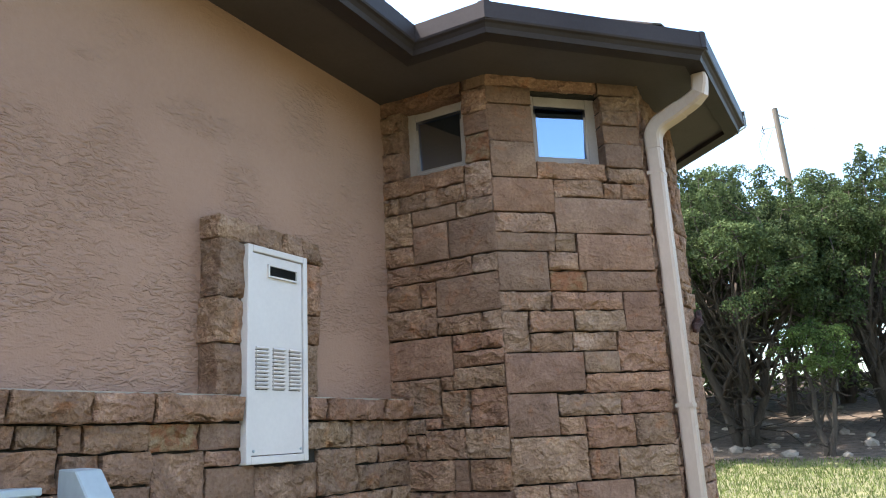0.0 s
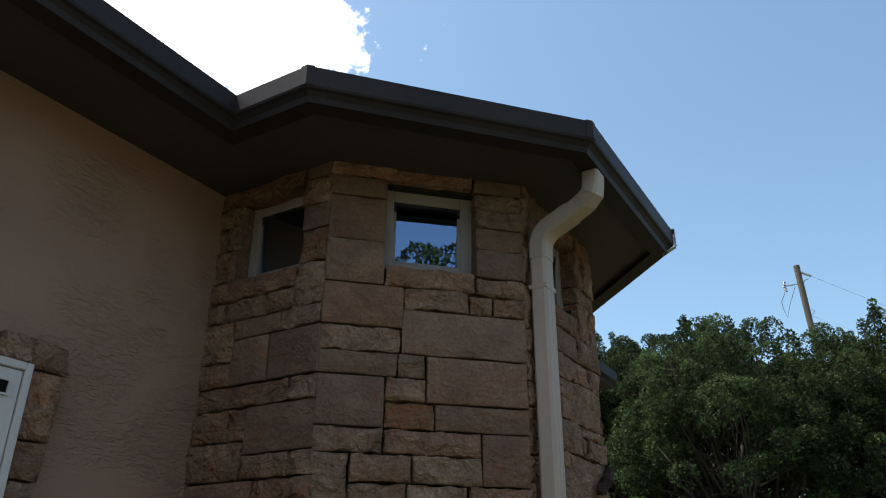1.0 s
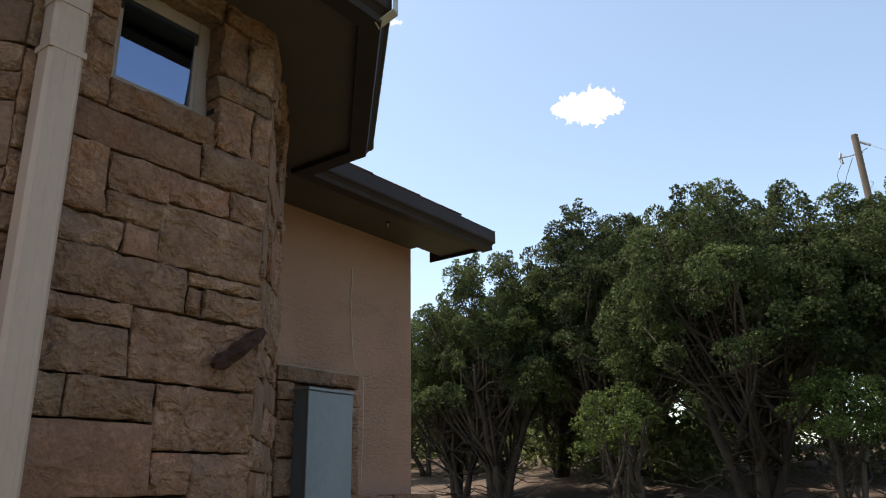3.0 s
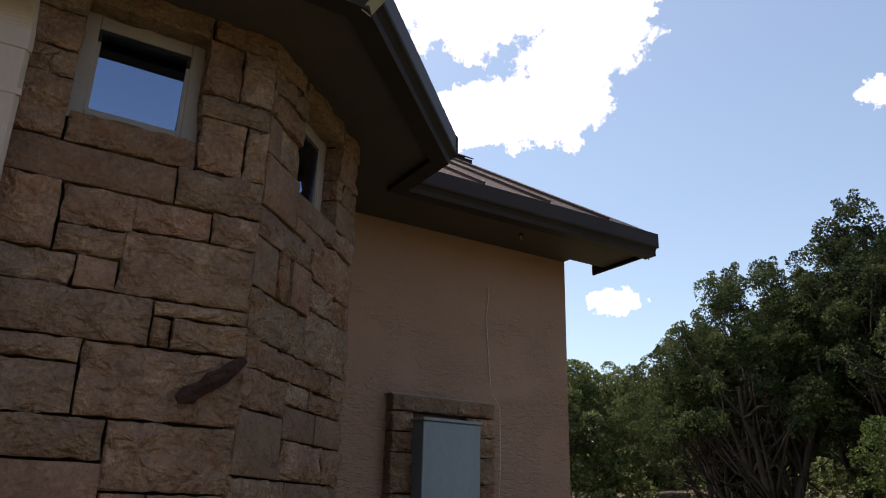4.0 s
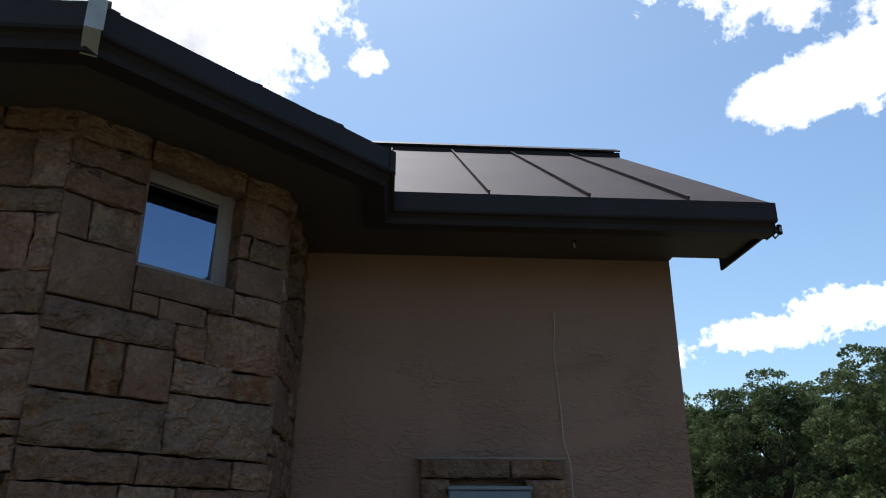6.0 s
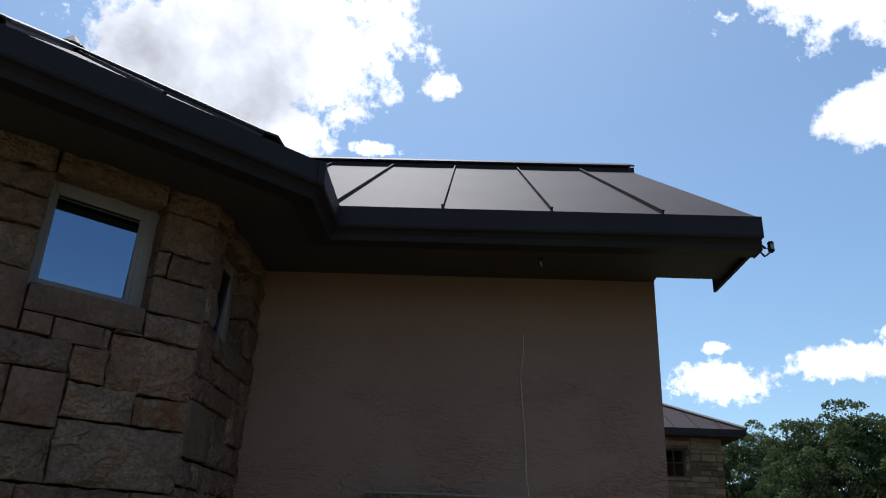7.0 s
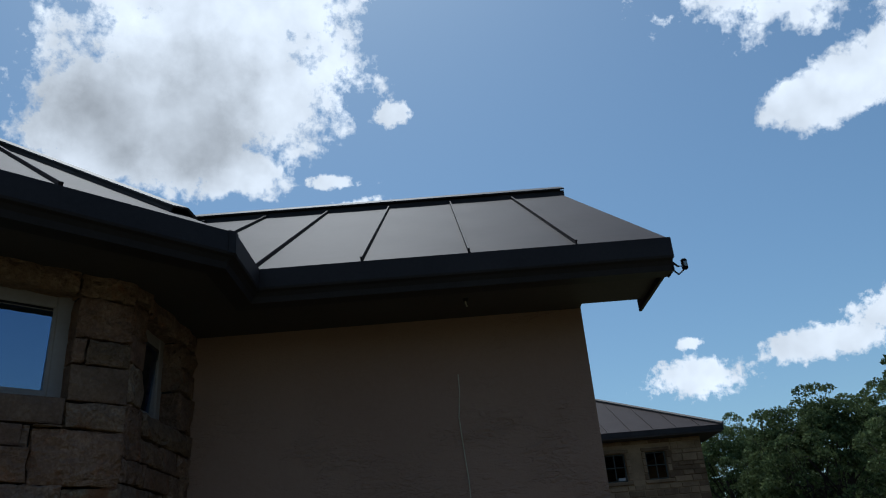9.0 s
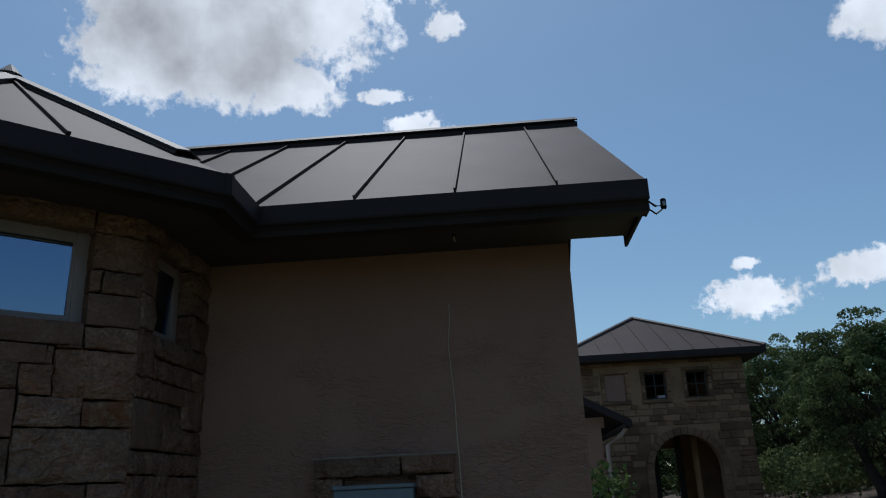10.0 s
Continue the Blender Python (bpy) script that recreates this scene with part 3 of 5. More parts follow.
FACE_A = [(0, 307, 60, 318), (60, 309, 75, 318), (0, 296, 21, 307), (0, 284, 21, 296), (0, 267, 21, 284), (60, 295, 75, 309), (60, 283, 75, 295), (60, 267, 75, 283),
          (0, 257, 59, 267), (59, 247, 75, 267), (0, 247, 17, 257), (17, 247, 34, 257), (34, 247, 59, 257), (0, 228, 25, 247), (25, 238, 53, 247), (53, 238, 75, 247),
          (25, 217, 47, 238), (47, 217, 75, 238), (0, 217, 25, 228), (0, 207, 60, 217), (60, 207, 75, 217)]
FACE_A_LOW = [(0, 193, 28, 207), (28, 193, 38, 207), (38, 187, 75, 207), (0, 177, 38, 193), (38, 177, 64, 187), (64, 177, 75, 187), (0, 156, 46, 177), (46, 168, 75, 177),
              (46, 160, 55, 168), (55, 160, 75, 168), (46, 149, 75, 160), (38, 149, 46, 156), (0, 136, 38, 156), (38, 130, 54, 149), (54, 130, 75, 149), (0, 128, 28, 136), (28, 130, 38, 136),
              (0, 115, 28, 128), (28, 115, 51, 130), (51, 115, 75, 130), (0, 100, 44, 115), (44, 100, 52, 115), (52, 100, 75, 115)]
FACE_B = [(0, 309, 66, 318), (66, 308, 90, 318), (0, 299, 26, 309), (0, 277, 26, 299), (0, 257, 26, 277), (67, 299, 90, 308), (67, 290, 90, 299), (67, 279, 90, 290),
          (67, 265, 90, 279), (26, 257, 67, 267), (67, 256, 90, 265), (0, 238, 35, 257), (35, 247, 64, 257), (64, 247, 75, 256), (75, 247, 90, 256), (0, 227, 34, 238),
          (34, 227, 90, 247), (0, 217, 33, 227), (33, 217, 45, 227), (45, 207, 90, 227), (0, 196, 28, 217), (28, 207, 45, 217), (28, 196, 49, 207), (49, 196, 90, 207)]
FACE_B_LOW = [(0, 186, 28, 196), (28, 186, 69, 196), (69, 175, 90, 196), (0, 165, 15, 186), (15, 175, 40, 186), (40, 175, 69, 186), (15, 165, 38, 175), (38, 165, 63, 175),
              (63, 154, 90, 175), (0, 145, 43, 165), (43, 154, 63, 165), (43, 144, 90, 154), (0, 124, 27, 145), (27, 133, 61, 144), (61, 133, 90, 144), (27, 124, 41, 133),
              (41, 117, 68, 133), (68, 117, 90, 133), (0, 102, 41, 124), (41, 102, 57, 117), (57, 102, 90, 117), (0, 88, 19, 102), (19, 88, 33, 102), (33, 88, 64, 102), (64, 88, 90, 102)]
FACE_C = [(6, 307, 66, 318), (66, 307, 90, 318), (65, 286, 78, 307), (78, 286, 90, 307), (65, 277, 90, 286), (66, 257, 82, 277), (82, 257, 90, 277), (6, 300, 26, 307),
          (6, 286, 26, 300), (6, 277, 26, 286), (6, 256, 26, 277), (26, 256, 66, 267), (6, 243, 61, 256), (61, 243, 90, 257), (6, 221, 29, 243), (29, 230, 50, 243),
          (29, 221, 49, 230), (49, 232, 74, 243), (74, 232, 90, 243), (6, 211, 36, 221), (36, 211, 48, 221), (48, 211, 90, 232)]
FACE_C_LOW = [(6, 196, 60, 211), (60, 206, 90, 211), (60, 196, 66, 206), (66, 196, 90, 206), (6, 189, 42, 196), (6, 174, 42, 189), (42, 174, 90, 196), (6, 162, 24, 174),
              (24, 162, 52, 174), (52, 154, 90, 174), (6, 141, 53, 162), (53, 141, 66, 154), (66, 132, 90, 154), (6, 132, 30, 141), (30, 132, 66, 141)]
FACE_D = [(0, 306, 28, 318), (28, 307, 68, 318), (68, 306, 90, 318), (0, 296, 28, 306), (0, 285, 28, 296), (0, 270, 10, 285), (10, 270, 28, 285), (0, 250, 28, 270),
          (68, 290, 90, 306), (68, 280, 73, 290), (73, 280, 90, 290), (68, 266, 90, 280), (28, 257, 68, 267), (28, 250, 38, 257), (38, 249, 55, 257), (55, 249, 58, 257), (58, 256, 68, 257),
          (68, 256, 90, 266), (0, 239, 46, 250), (46, 237, 58, 249), (58, 236, 90, 256)]
FACE_D_LOW = [(0, 221, 18, 239), (18, 221, 29, 239), (29, 221, 46, 239), (46, 225, 70, 237), (70, 225, 90, 236), (0, 204, 46, 221), (46, 204, 90, 225), (0, 194, 38, 204),
              (38, 194, 74, 204), (74, 194, 90, 204), (0, 181, 33, 194), (33, 186, 53, 194), (53, 186, 90, 194), (33, 174, 62, 186), (62, 174, 90, 186), (0, 160, 33, 181),
              (33, 160, 70, 174), (70, 160, 90, 174)]
RUSTY = {"wall_bay_a": [(60, 267, 75, 283)], "wall_bay_b": [(28, 196, 49, 207)], "wall_bay_c": [], "wall_bay_d": [(18, 221, 29, 239), (70, 225, 90, 236)], "wall_bay_e": []}
SAWN_ONES = {"wall_bay_a": [(47, 217, 75, 238), (25, 217, 47, 238), (38, 187, 75, 207), (0, 156, 46, 177)],
             "wall_bay_b": [(0, 238, 35, 257), (34, 227, 90, 247), (45, 207, 90, 227), (69, 175, 90, 196), (0, 145, 43, 165), (0, 299, 26, 309), (0, 277, 26, 299), (0, 257, 26, 277), (67, 265, 90, 279), (67, 279, 90, 290)],
             "wall_bay_c": [(6, 243, 61, 256)], "wall_bay_d": [(0, 250, 28, 270), (0, 221, 18, 239), (29, 221, 46, 239)], "wall_bay_e": []}


def face_matrix(origin, along):
    a = Vector((along[0], along[1], 0)).normalized()
    return Matrix(((a.x, -a.y, 0, origin[0]), (a.y, a.x, 0, origin[1]), (0, 0, 1, 0), (0, 0, 0, 1)))


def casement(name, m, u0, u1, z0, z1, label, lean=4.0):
    """A fixed square window with a pale frame, set back in its stone opening."""
    w = thing(name, label, "window", "bay windows", "structure", m)
    f = 0.05
    bm = boxes(((u0 - 0.015, 0.084, z0 - 0.01), (u0 + f, 0.125, z1 + 0.01)), ((u1 - f, 0.084, z0 - 0.01), (u1 + 0.015, 0.125, z1 + 0.01)),
               ((u0 + f, 0.086, z0 - 0.01), (u1 - f, 0.125, z0 + f)), ((u0 + f, 0.086, z1 - f), (u1 - f, 0.125, z1 + 0.01)), bevel=0.004)
    fr = part("window_frame", bm, VINYL, w, "pale grey vinyl frame")
    g = 0.012
    bead = boxes(((u0 + f, 0.09, z0 + f), (u0 + f + g, 0.112, z1 - f)), ((u1 - f - g, 0.09, z0 + f), (u1 - f, 0.112, z1 - f)),
                 ((u0 + f + g, 0.091, z0 + f), (u1 - f - g, 0.1, z0 + f + g)), ((u0 + f + g, 0.091, z1 - f - g), (u1 - f - g, 0.112, z1 - f)))
    part("glazing_bead", bead, VINYL, fr)
    pb = bmesh.new()
    hw, hh = (u1 - u0) / 2 - f, (z1 - z0) / 2 - f
    # pane tipped outward at the top, so it mirrors sky below the soffit
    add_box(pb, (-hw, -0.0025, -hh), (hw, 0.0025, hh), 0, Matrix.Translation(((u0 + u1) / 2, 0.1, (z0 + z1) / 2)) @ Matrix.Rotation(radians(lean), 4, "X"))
    pane = part("pane", pb, GLASS, w, "clear pane reflecting the sky")
    pane.visible_shadow = False


def bay_face(name, origin, along, width, blocks, opening, low, rng, column=False):
    m = face_matrix(origin, along)
    u0, u1, z0, z1 = opening
    a, b = 0.0125, width - 0.0125
    g = 0.012
    bm = boxes(((a, 0.042, 0), (u0 - g, 0.2, SOFFIT_Z)), ((u1 + g, 0.042, 0), (b, 0.2, SOFFIT_Z)),
               ((u0 - g, 0.042, 0), (u1 + g, 0.2, z0 - g)), ((u0 - g, 0.042, z1 + g), (u1 + g, 0.2, SOFFIT_Z)))
    wall = link_mesh(name, bm, MORTAR)
    wall.matrix_world = m
    tagged(wall, "bay wall of squared brown sandstone with dark recessed joints", "stone wall", kind="structure")
    stones = list(blocks) + fill_courses(6 if column else 0, round(width * 100), 0, low, rng)
    if column:
        z = 318
        while z > 4:
            h = min(rng.randint(8, 24), z)
            stones.append((0, z - h, 6, z))
            z -= h
    lay_stones(wall, stones, rng, RUSTY[name], SAWN_ONES[name])
    return m


rng = random.Random(11)
R = math.sqrt(0.5)
AB, BC, CD, DE = (CX + HALF, CY - REACH), (CX + REACH, CY - HALF), (CX + REACH, CY + HALF), (CX + HALF, CY + REACH)
ma = bay_face("wall_bay_a", (-2.276, CY - REACH), (1, 0), 0.75, FACE_A + FACE_A_LOW, (0.21, 0.595, 2.67, 3.07), 100, rng)
mb = bay_face("wall_bay_b", AB, (R, R), 0.90, FACE_B + FACE_B_LOW, (0.26, 0.665, 2.67, 3.07), 88, rng)
mc = bay_face("wall_bay_c", BC, (0, 1), 0.90, FACE_C + FACE_C_LOW, (0.26, 0.655, 2.67, 3.07), 132, rng, True)
md = bay_face("wall_bay_d", CD, (-R, R), 0.90, FACE_D + FACE_D_LOW, (0.28, 0.68, 2.67, 3.07), 160, rng)
mirror = [(75 - b[2], b[1], 75 - b[0], b[3]) for b in FACE_A + FACE_A_LOW]
me_ = bay_face("wall_bay_e", DE, (-1, 0), 0.75, mirror, (0.155, 0.54, 2.67, 3.07), 100, rng)
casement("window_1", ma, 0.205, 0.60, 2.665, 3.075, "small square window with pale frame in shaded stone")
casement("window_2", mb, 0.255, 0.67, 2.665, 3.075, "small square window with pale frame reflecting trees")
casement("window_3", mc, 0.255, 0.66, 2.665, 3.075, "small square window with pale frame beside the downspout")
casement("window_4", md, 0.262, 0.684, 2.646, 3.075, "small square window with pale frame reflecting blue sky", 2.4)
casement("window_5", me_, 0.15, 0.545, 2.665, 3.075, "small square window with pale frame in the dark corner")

# ---- stucco walls ----
def plain_wall(name, lo, hi, material, label):
    tagged(link_mesh(name, boxes((lo, hi)), material), label, "wall", kind="structure")


plain_wall("wall_south_long", (WALL_1 - 0.22, SOUTH, 0), (WALL_1, CY - REACH + 0.03, SOFFIT_Z + 0.02), STUCCO, "tan trowelled stucco wall above a stone base")
plain_wall("wall_north_long", (WALL_2 - 0.22, CY + REACH - 0.03, 0), (WALL_2, END, SOFFIT_Z + 0.02), STUCCO, "tan trowelled stucco wall in the shade")
gable = bmesh.new()
pts = [(WALL_2 - 0.22, 0), (WALL_2 - 0.22, 3.45), (RIDGE_X, 4.62), (BACK + 0.4, 3.1), (BACK + 0.4, 0)]
f0 = [gable.verts.new((x, END - 0.003, z)) for x, z in pts]
f1 = [gable.verts.new((x, END - 0.2, z)) for x, z in pts]
gable.faces.new(f0)
gable.faces.new(f1[::-1])
for i in range(5):
    gable.faces.new((f0[i], f0[(i + 1) % 5], f1[(i + 1) % 5], f1[i]))
bmesh.ops.recalc_face_normals(gable, faces=gable.faces)
tagged(link_mesh("wall_gable", gable, STUCCO), "tan stucco gable end wall", "wall", kind="structure")
plain_wall("wall_west", (BACK + 0.2, SOUTH, 0), (BACK + 0.4, END - 0.2, 3.1), STUCCO, "plain stucco back wall of the house")
plain_wall("wall_south", (BACK + 0.4, SOUTH, 0), (WALL_1 - 0.22, SOUTH + 0.2, 3.1), STUCCO, "plain stucco end wall of the house")
# unseen wall, added behind the bay so no daylight shows through its windows
plain_wall("wall_inner", (-2.60, CY - REACH, 0), (-2.50, CY + REACH, SOFFIT_Z), INSIDE, "added inner wall keeping the view through the bay windows dark")

# ---- eaves ----
inner = shifted(EAVE, -0.1265)
soffit_plan = [(p.x, p.y) for p in inner[:-1]] + [(EAVE_X - 0.1265, 7.775), (-2.205, 7.775), (-2.205, END - 0.004), (-2.62, END - 0.004), (-2.62, SOUTH)]
tagged(link_mesh("soffit", prism(soffit_plan, SOFFIT_Z, SOFFIT_Z + 0.02), SOFFIT), "flat dark brown painted eave soffit", "soffit", kind="structure")
GUTTER_PROFILE = [(-0.125, EAVE_Z - 0.005), (-0.125, 3.122), (-0.04, 3.118), (-0.032, 3.142), (-0.018, 3.158), (-0.004, 3.165), (0.0, 3.175), (0.0, EAVE_Z),
                  (-0.014, EAVE_Z), (-0.014, 3.185), (-0.034, 3.17), (-0.048, 3.128), (-0.112, 3.13), (-0.112, EAVE_Z - 0.005)]
gutter = thing("gutter", "dark bronze ogee gutter along the whole eave", "gutter")
part("trough", sweep(EAVE, GUTTER_PROFILE), TRIM, gutter)
for k in range(1, 7):
    if k in (2, 3, 5):
        sub = [EAVE[k - 1], EAVE[k], EAVE[k + 1]]
        a = Vector(sub[1]) + (Vector(sub[0]) - Vector(sub[1])).normalized() * 0.03
        b = Vector(sub[1]) + (Vector(sub[2]) - Vector(sub[1])).normalized() * 0.03
        part("mitre_strip", sweep([tuple(a), sub[1], tuple(b)], [(0.003, 3.172), (0.003, EAVE_Z + 0.003), (-0.016, EAVE_Z + 0.003), (-0.016, EAVE_Z + 0.0005), (0.0005, EAVE_Z + 0.0005), (0.0005, 3.172)]), TRIM, gutter)
part("end_cap", boxes(((EAVE_X - 0.125, 7.80, 3.118), (EAVE_X - 0.03, 7.806, EAVE_Z)), ((EAVE_X - 0.03, 7.80, 3.165), (EAVE_X, 7.806, EAVE_Z))), TRIM, gutter)
for y in (6.5, 7.1, 7.6, 2.3, 1.6, 0.9):
    part("hanger", boxes(((EAVE_X - 0.125, y, EAVE_Z - 0.012), (EAVE_X - 0.005, y + 0.025, EAVE_Z - 0.009))), TRIM, gutter)
drip = sweep(EAVE[:5], [(-0.012, EAVE_Z + 0.003), (-0.012, EAVE_Z + 0.007), (-0.16, EAVE_Z + 0.010), (-0.16, EAVE_Z + 0.006)])
tagged(link_mesh("drip_edge", drip, CAPPING), "thin folded metal drip edge over the gutter", "drip edge", kind="structure")
fascia = sweep(shifted(EAVE, -0.126), [(0, 3.172), (0, EAVE_Z + 0.005), (-0.02, EAVE_Z + 0.005), (-0.02, 3.172)])
tagged(link_mesh("fascia", fascia, TRIM), "dark bronze fascia board behind the gutter", "fascia", kind="structure")

# bent strip of bare flashing over the gutter corner
cdx, cdy = BAY[2]
strap = thing("corner_strap", "bare metal strap wrapped over the gutter corner", "strap", m=pose(cdx, cdy, 0, 0, 0, 22.5))
bm = boxes(((-0.13, -0.012, EAVE_Z + 0.004), (0.012, 0.05, EAVE_Z + 0.008)), ((0.008, -0.012, 3.165), (0.012, 0.04, EAVE_Z + 0.004)))
add_box(bm, (-0.09, -0.012, -0.002), (0.0, 0.035, 0.002), 0, pose(0.012, 0, 3.165, 0, -32, 0))
part("strip", bm, BARE, strap)
for x in (-0.03, -0.1):
    r = bmesh.new()
    bmesh.ops.create_cone(r, cap_ends=True, segments=8, radius1=0.006, radius2=0.004, depth=0.006, matrix=Matrix.Translation((x, 0.02, EAVE_Z + 0.011)))
    part("rivet", r, TRIM, strap)

# ---- main roof ----
SLOPE = (RIDGE_Z - EAVE_Z) / (EAVE_X - 0.03 - RIDGE_X)
roof = thing("roof_main", "dark bronze standing seam metal roof", "roof", kind="structure")
RAKE_Y, PANEL = 7.80, 0.475
tilt = math.degrees(math.atan(SLOPE))
length = math.hypot(RIDGE_Z - EAVE_Z, EAVE_X - 0.03 - RIDGE_X)
pan = bmesh.new()
nl = 14
rows_ = []
for i in range(nl + 1):
    for j in range(5):
        x, y = i / nl * length, j / 4 * (PANEL - 0.008)
        z = 0.0022 * math.sin(i * 1.3) * math.sin(math.pi * j / 4)
        rows_.append(pan.verts.new((x, y, z)))
for i in range(nl):
    for j in range(4):
        pan.faces.new((rows_[i * 5 + j], rows_[(i + 1) * 5 + j], rows_[(i + 1) * 5 + j + 1], rows_[i * 5 + j + 1]))
ext = bmesh.ops.extrude_face_region(pan, geom=list(pan.faces))
bmesh.ops.translate(pan, verts=[v for v in ext["geom"] if isinstance(v, bmesh.types.BMVert)], vec=(0, 0, -0.012))
bmesh.ops.recalc_face_normals(pan, faces=pan.faces)
first = part("panel", pan, ROOFING, roof)
seam_bm = boxes(((0.0, -0.0045, -0.002), (length, 0.0025, 0.019)), ((0.0, -0.006, 0.014), (length, 0.004, 0.021)), bevel=0.001)
seam = part("seam", seam_bm, ROOFING, roof)
base = Matrix.Translation((EAVE_X - 0.03, 0, EAVE_Z + 0.012)) @ Matrix.Rotation(math.pi, 4, "Z") @ Matrix.Rotation(-math.atan(SLOPE), 4, "Y")
FIRST = 0.40                                          # the cut panel at the gable
count = int((RAKE_Y - SOUTH) / PANEL)
for k in range(count):
    y = RAKE_Y - (FIRST + (k - 1) * PANEL if k else 0)
    m = Matrix.Translation((0, y, 0)) @ base
    if k == 0:
        first.matrix_world = m @ Matrix.Diagonal((1, FIRST / PANEL, 1, 1))
        continue
    ob = new("panel", first.data)
    ob.parent, ob.matrix_world = roof, m
    ob = seam if k == 1 else new("seam", seam.data)
    ob.parent, ob.matrix_world = roof, m
back = slab([(RIDGE_X, SOUTH, RIDGE_Z), (RIDGE_X, RAKE_Y, RIDGE_Z), (BACK, RAKE_Y, 3.27), (BACK, SOUTH, 3.27)], 0.03)
part("back_slope", back, ROOFING, roof)
deck = slab([(EAVE_X - 0.09, SOUTH, EAVE_Z - 0.045), (EAVE_X - 0.09, 7.775, EAVE_Z - 0.045), (RIDGE_X, 7.775, RIDGE_Z - 0.03), (RIDGE_X, SOUTH, RIDGE_Z - 0.03)], 0.03)
part("deck", deck, TRIM, roof)
cap = bmesh.new()
for s, dx in ((1, 0.14), (-1, -0.14)):
    sl = slab([(RIDGE_X, SOUTH, RIDGE_Z + 0.06), (RIDGE_X + dx, SOUTH, RIDGE_Z + 0.06 - 0.14 * SLOPE), (RIDGE_X + dx, RAKE_Y + 0.02, RIDGE_Z + 0.06 - 0.14 * SLOPE), (RIDGE_X, RAKE_Y + 0.02, RIDGE_Z + 0.06)], 0.012 * -s)
    tmp = bpy.data.meshes.new("tmp")
    sl.to_mesh(tmp)
    sl.free()
    cap.from_mesh(tmp)
    bpy.data.meshes.remove(tmp)
add_box(cap, (RIDGE_X + 0.112, SOUTH, RIDGE_Z - 0.07), (RIDGE_X + 0.122, RAKE_Y + 0.02, RIDGE_Z - 0.025))
part("ridge_cap", cap, TRIM, roof, "dark folded ridge cap")
# rake board and sloping soffit at the gable
for name, y0, y1, drop, t, mat in (("rake_board", 7.776, 7.80, 0.0, 0.15, TRIM), ("rake_soffit", END - 0.002, 7.774, 0.14, 0.015, SOFFIT)):
    x0, x1 = EAVE_X - 0.14, RIDGE_X
    za, zb = EAVE_Z + 0.05 - drop, RIDGE_Z - 0.01 - drop
    if name == "rake_soffit":
        x0 = -2.30
        za = EAVE_Z + (EAVE_X - 0.03 - x0) * SLOPE - 0.16
        zb = RIDGE_Z - 0.16
    b = bmesh.new()
    ring = [(x0, za), (x1, zb), (x1, zb - t), (x0, max(za - t, 3.152))]
    p0 = [b.verts.new((x, y0, z)) for x, z in ring]
    p1 = [b.verts.new((x, y1, z)) for x, z in ring]
    b.faces.new(p0)
    b.faces.new(p1[::-1])
    for i in range(4):
        b.faces.new((p0[i], p0[(i + 1) % 4], p1[(i + 1) % 4], p1[i]))
    bmesh.ops.recalc_face_normals(b, faces=b.faces)
    part(name, b, mat, roof)
part("return_end", boxes(((-2.32, 7.776, 3.125), (EAVE_X - 0.127, 7.79, 3.30))), TRIM, roof)

# ---- bay roof ----
bay_roof = thing("roof_bay", "eight-sided bronze metal roof over the bay", "roof", kind="structure")
APEX = Vector((CX, CY, 4.23))
ring = []
for k in range(8):
    a = radians(22.5 + 45 * k)
    rr = (OUT - 0.035) / math.cos(radians(22.5))
    ring.append(Vector((CX + rr * math.cos(a), CY + rr * math.sin(a), EAVE_Z + 0.014)))
for k in range(8):
    p, q = ring[k], ring[(k + 1) % 8]
    part("panel", slab([p, q, APEX], 0.014), ROOFING, bay_roof)
    mid = (p + q) / 2
    d = APEX - mid
    nrm = (q - p).cross(APEX - p).normalized()
    lay = d.normalized()
    side = nrm.cross(lay)
    frame_m = Matrix((lay, side, nrm)).transposed().to_4x4()
    frame_m.translation = mid
    sb = bmesh.new()
    add_box(sb, (0.03, -0.008, 0), (d.length * 0.97, 0.008, 0.016), 0.002, frame_m)
    part("seam", sb, ROOFING, bay_roof)
    hp = APEX - p
    lay = hp.normalized()
    up = Vector((0, 0, 1))
    side = up.cross(lay).normalized()
    nrm = lay.cross(side)
    hm = Matrix((lay, side, nrm)).transposed().to_4x4()
    hm.translation = p
    hb = bmesh.new()
    for s in (1, -1):
        add_box(hb, (0.26, -0.075, -0.004), (hp.length, 0.0, 0.004), 0, hm @ Matrix.Translation((0, 0, 0.03)) @ (Matrix.Rotation(radians(15 * s), 4, "X")) @ Matrix.Translation((0, 0.0 if s > 0 else 0.075, 0)))
        add_box(hb, (0.28, 0.052 * s - 0.004, -0.01), (hp.length * 0.97, 0.052 * s + 0.004, 0.016), 0, hm)
    part("hip_cap", hb, CAPPING, bay_roof, "pale folded hip cap")
fin = bmesh.new()
bmesh.ops.create_cone(fin, cap_ends=True, segments=8, radius1=0.075, radius2=0.012, depth=0.07, matrix=Matrix.Translation(APEX + Vector((0, 0, 0.045))))
part("apex_cap", fin, CAPPING, bay_roof)

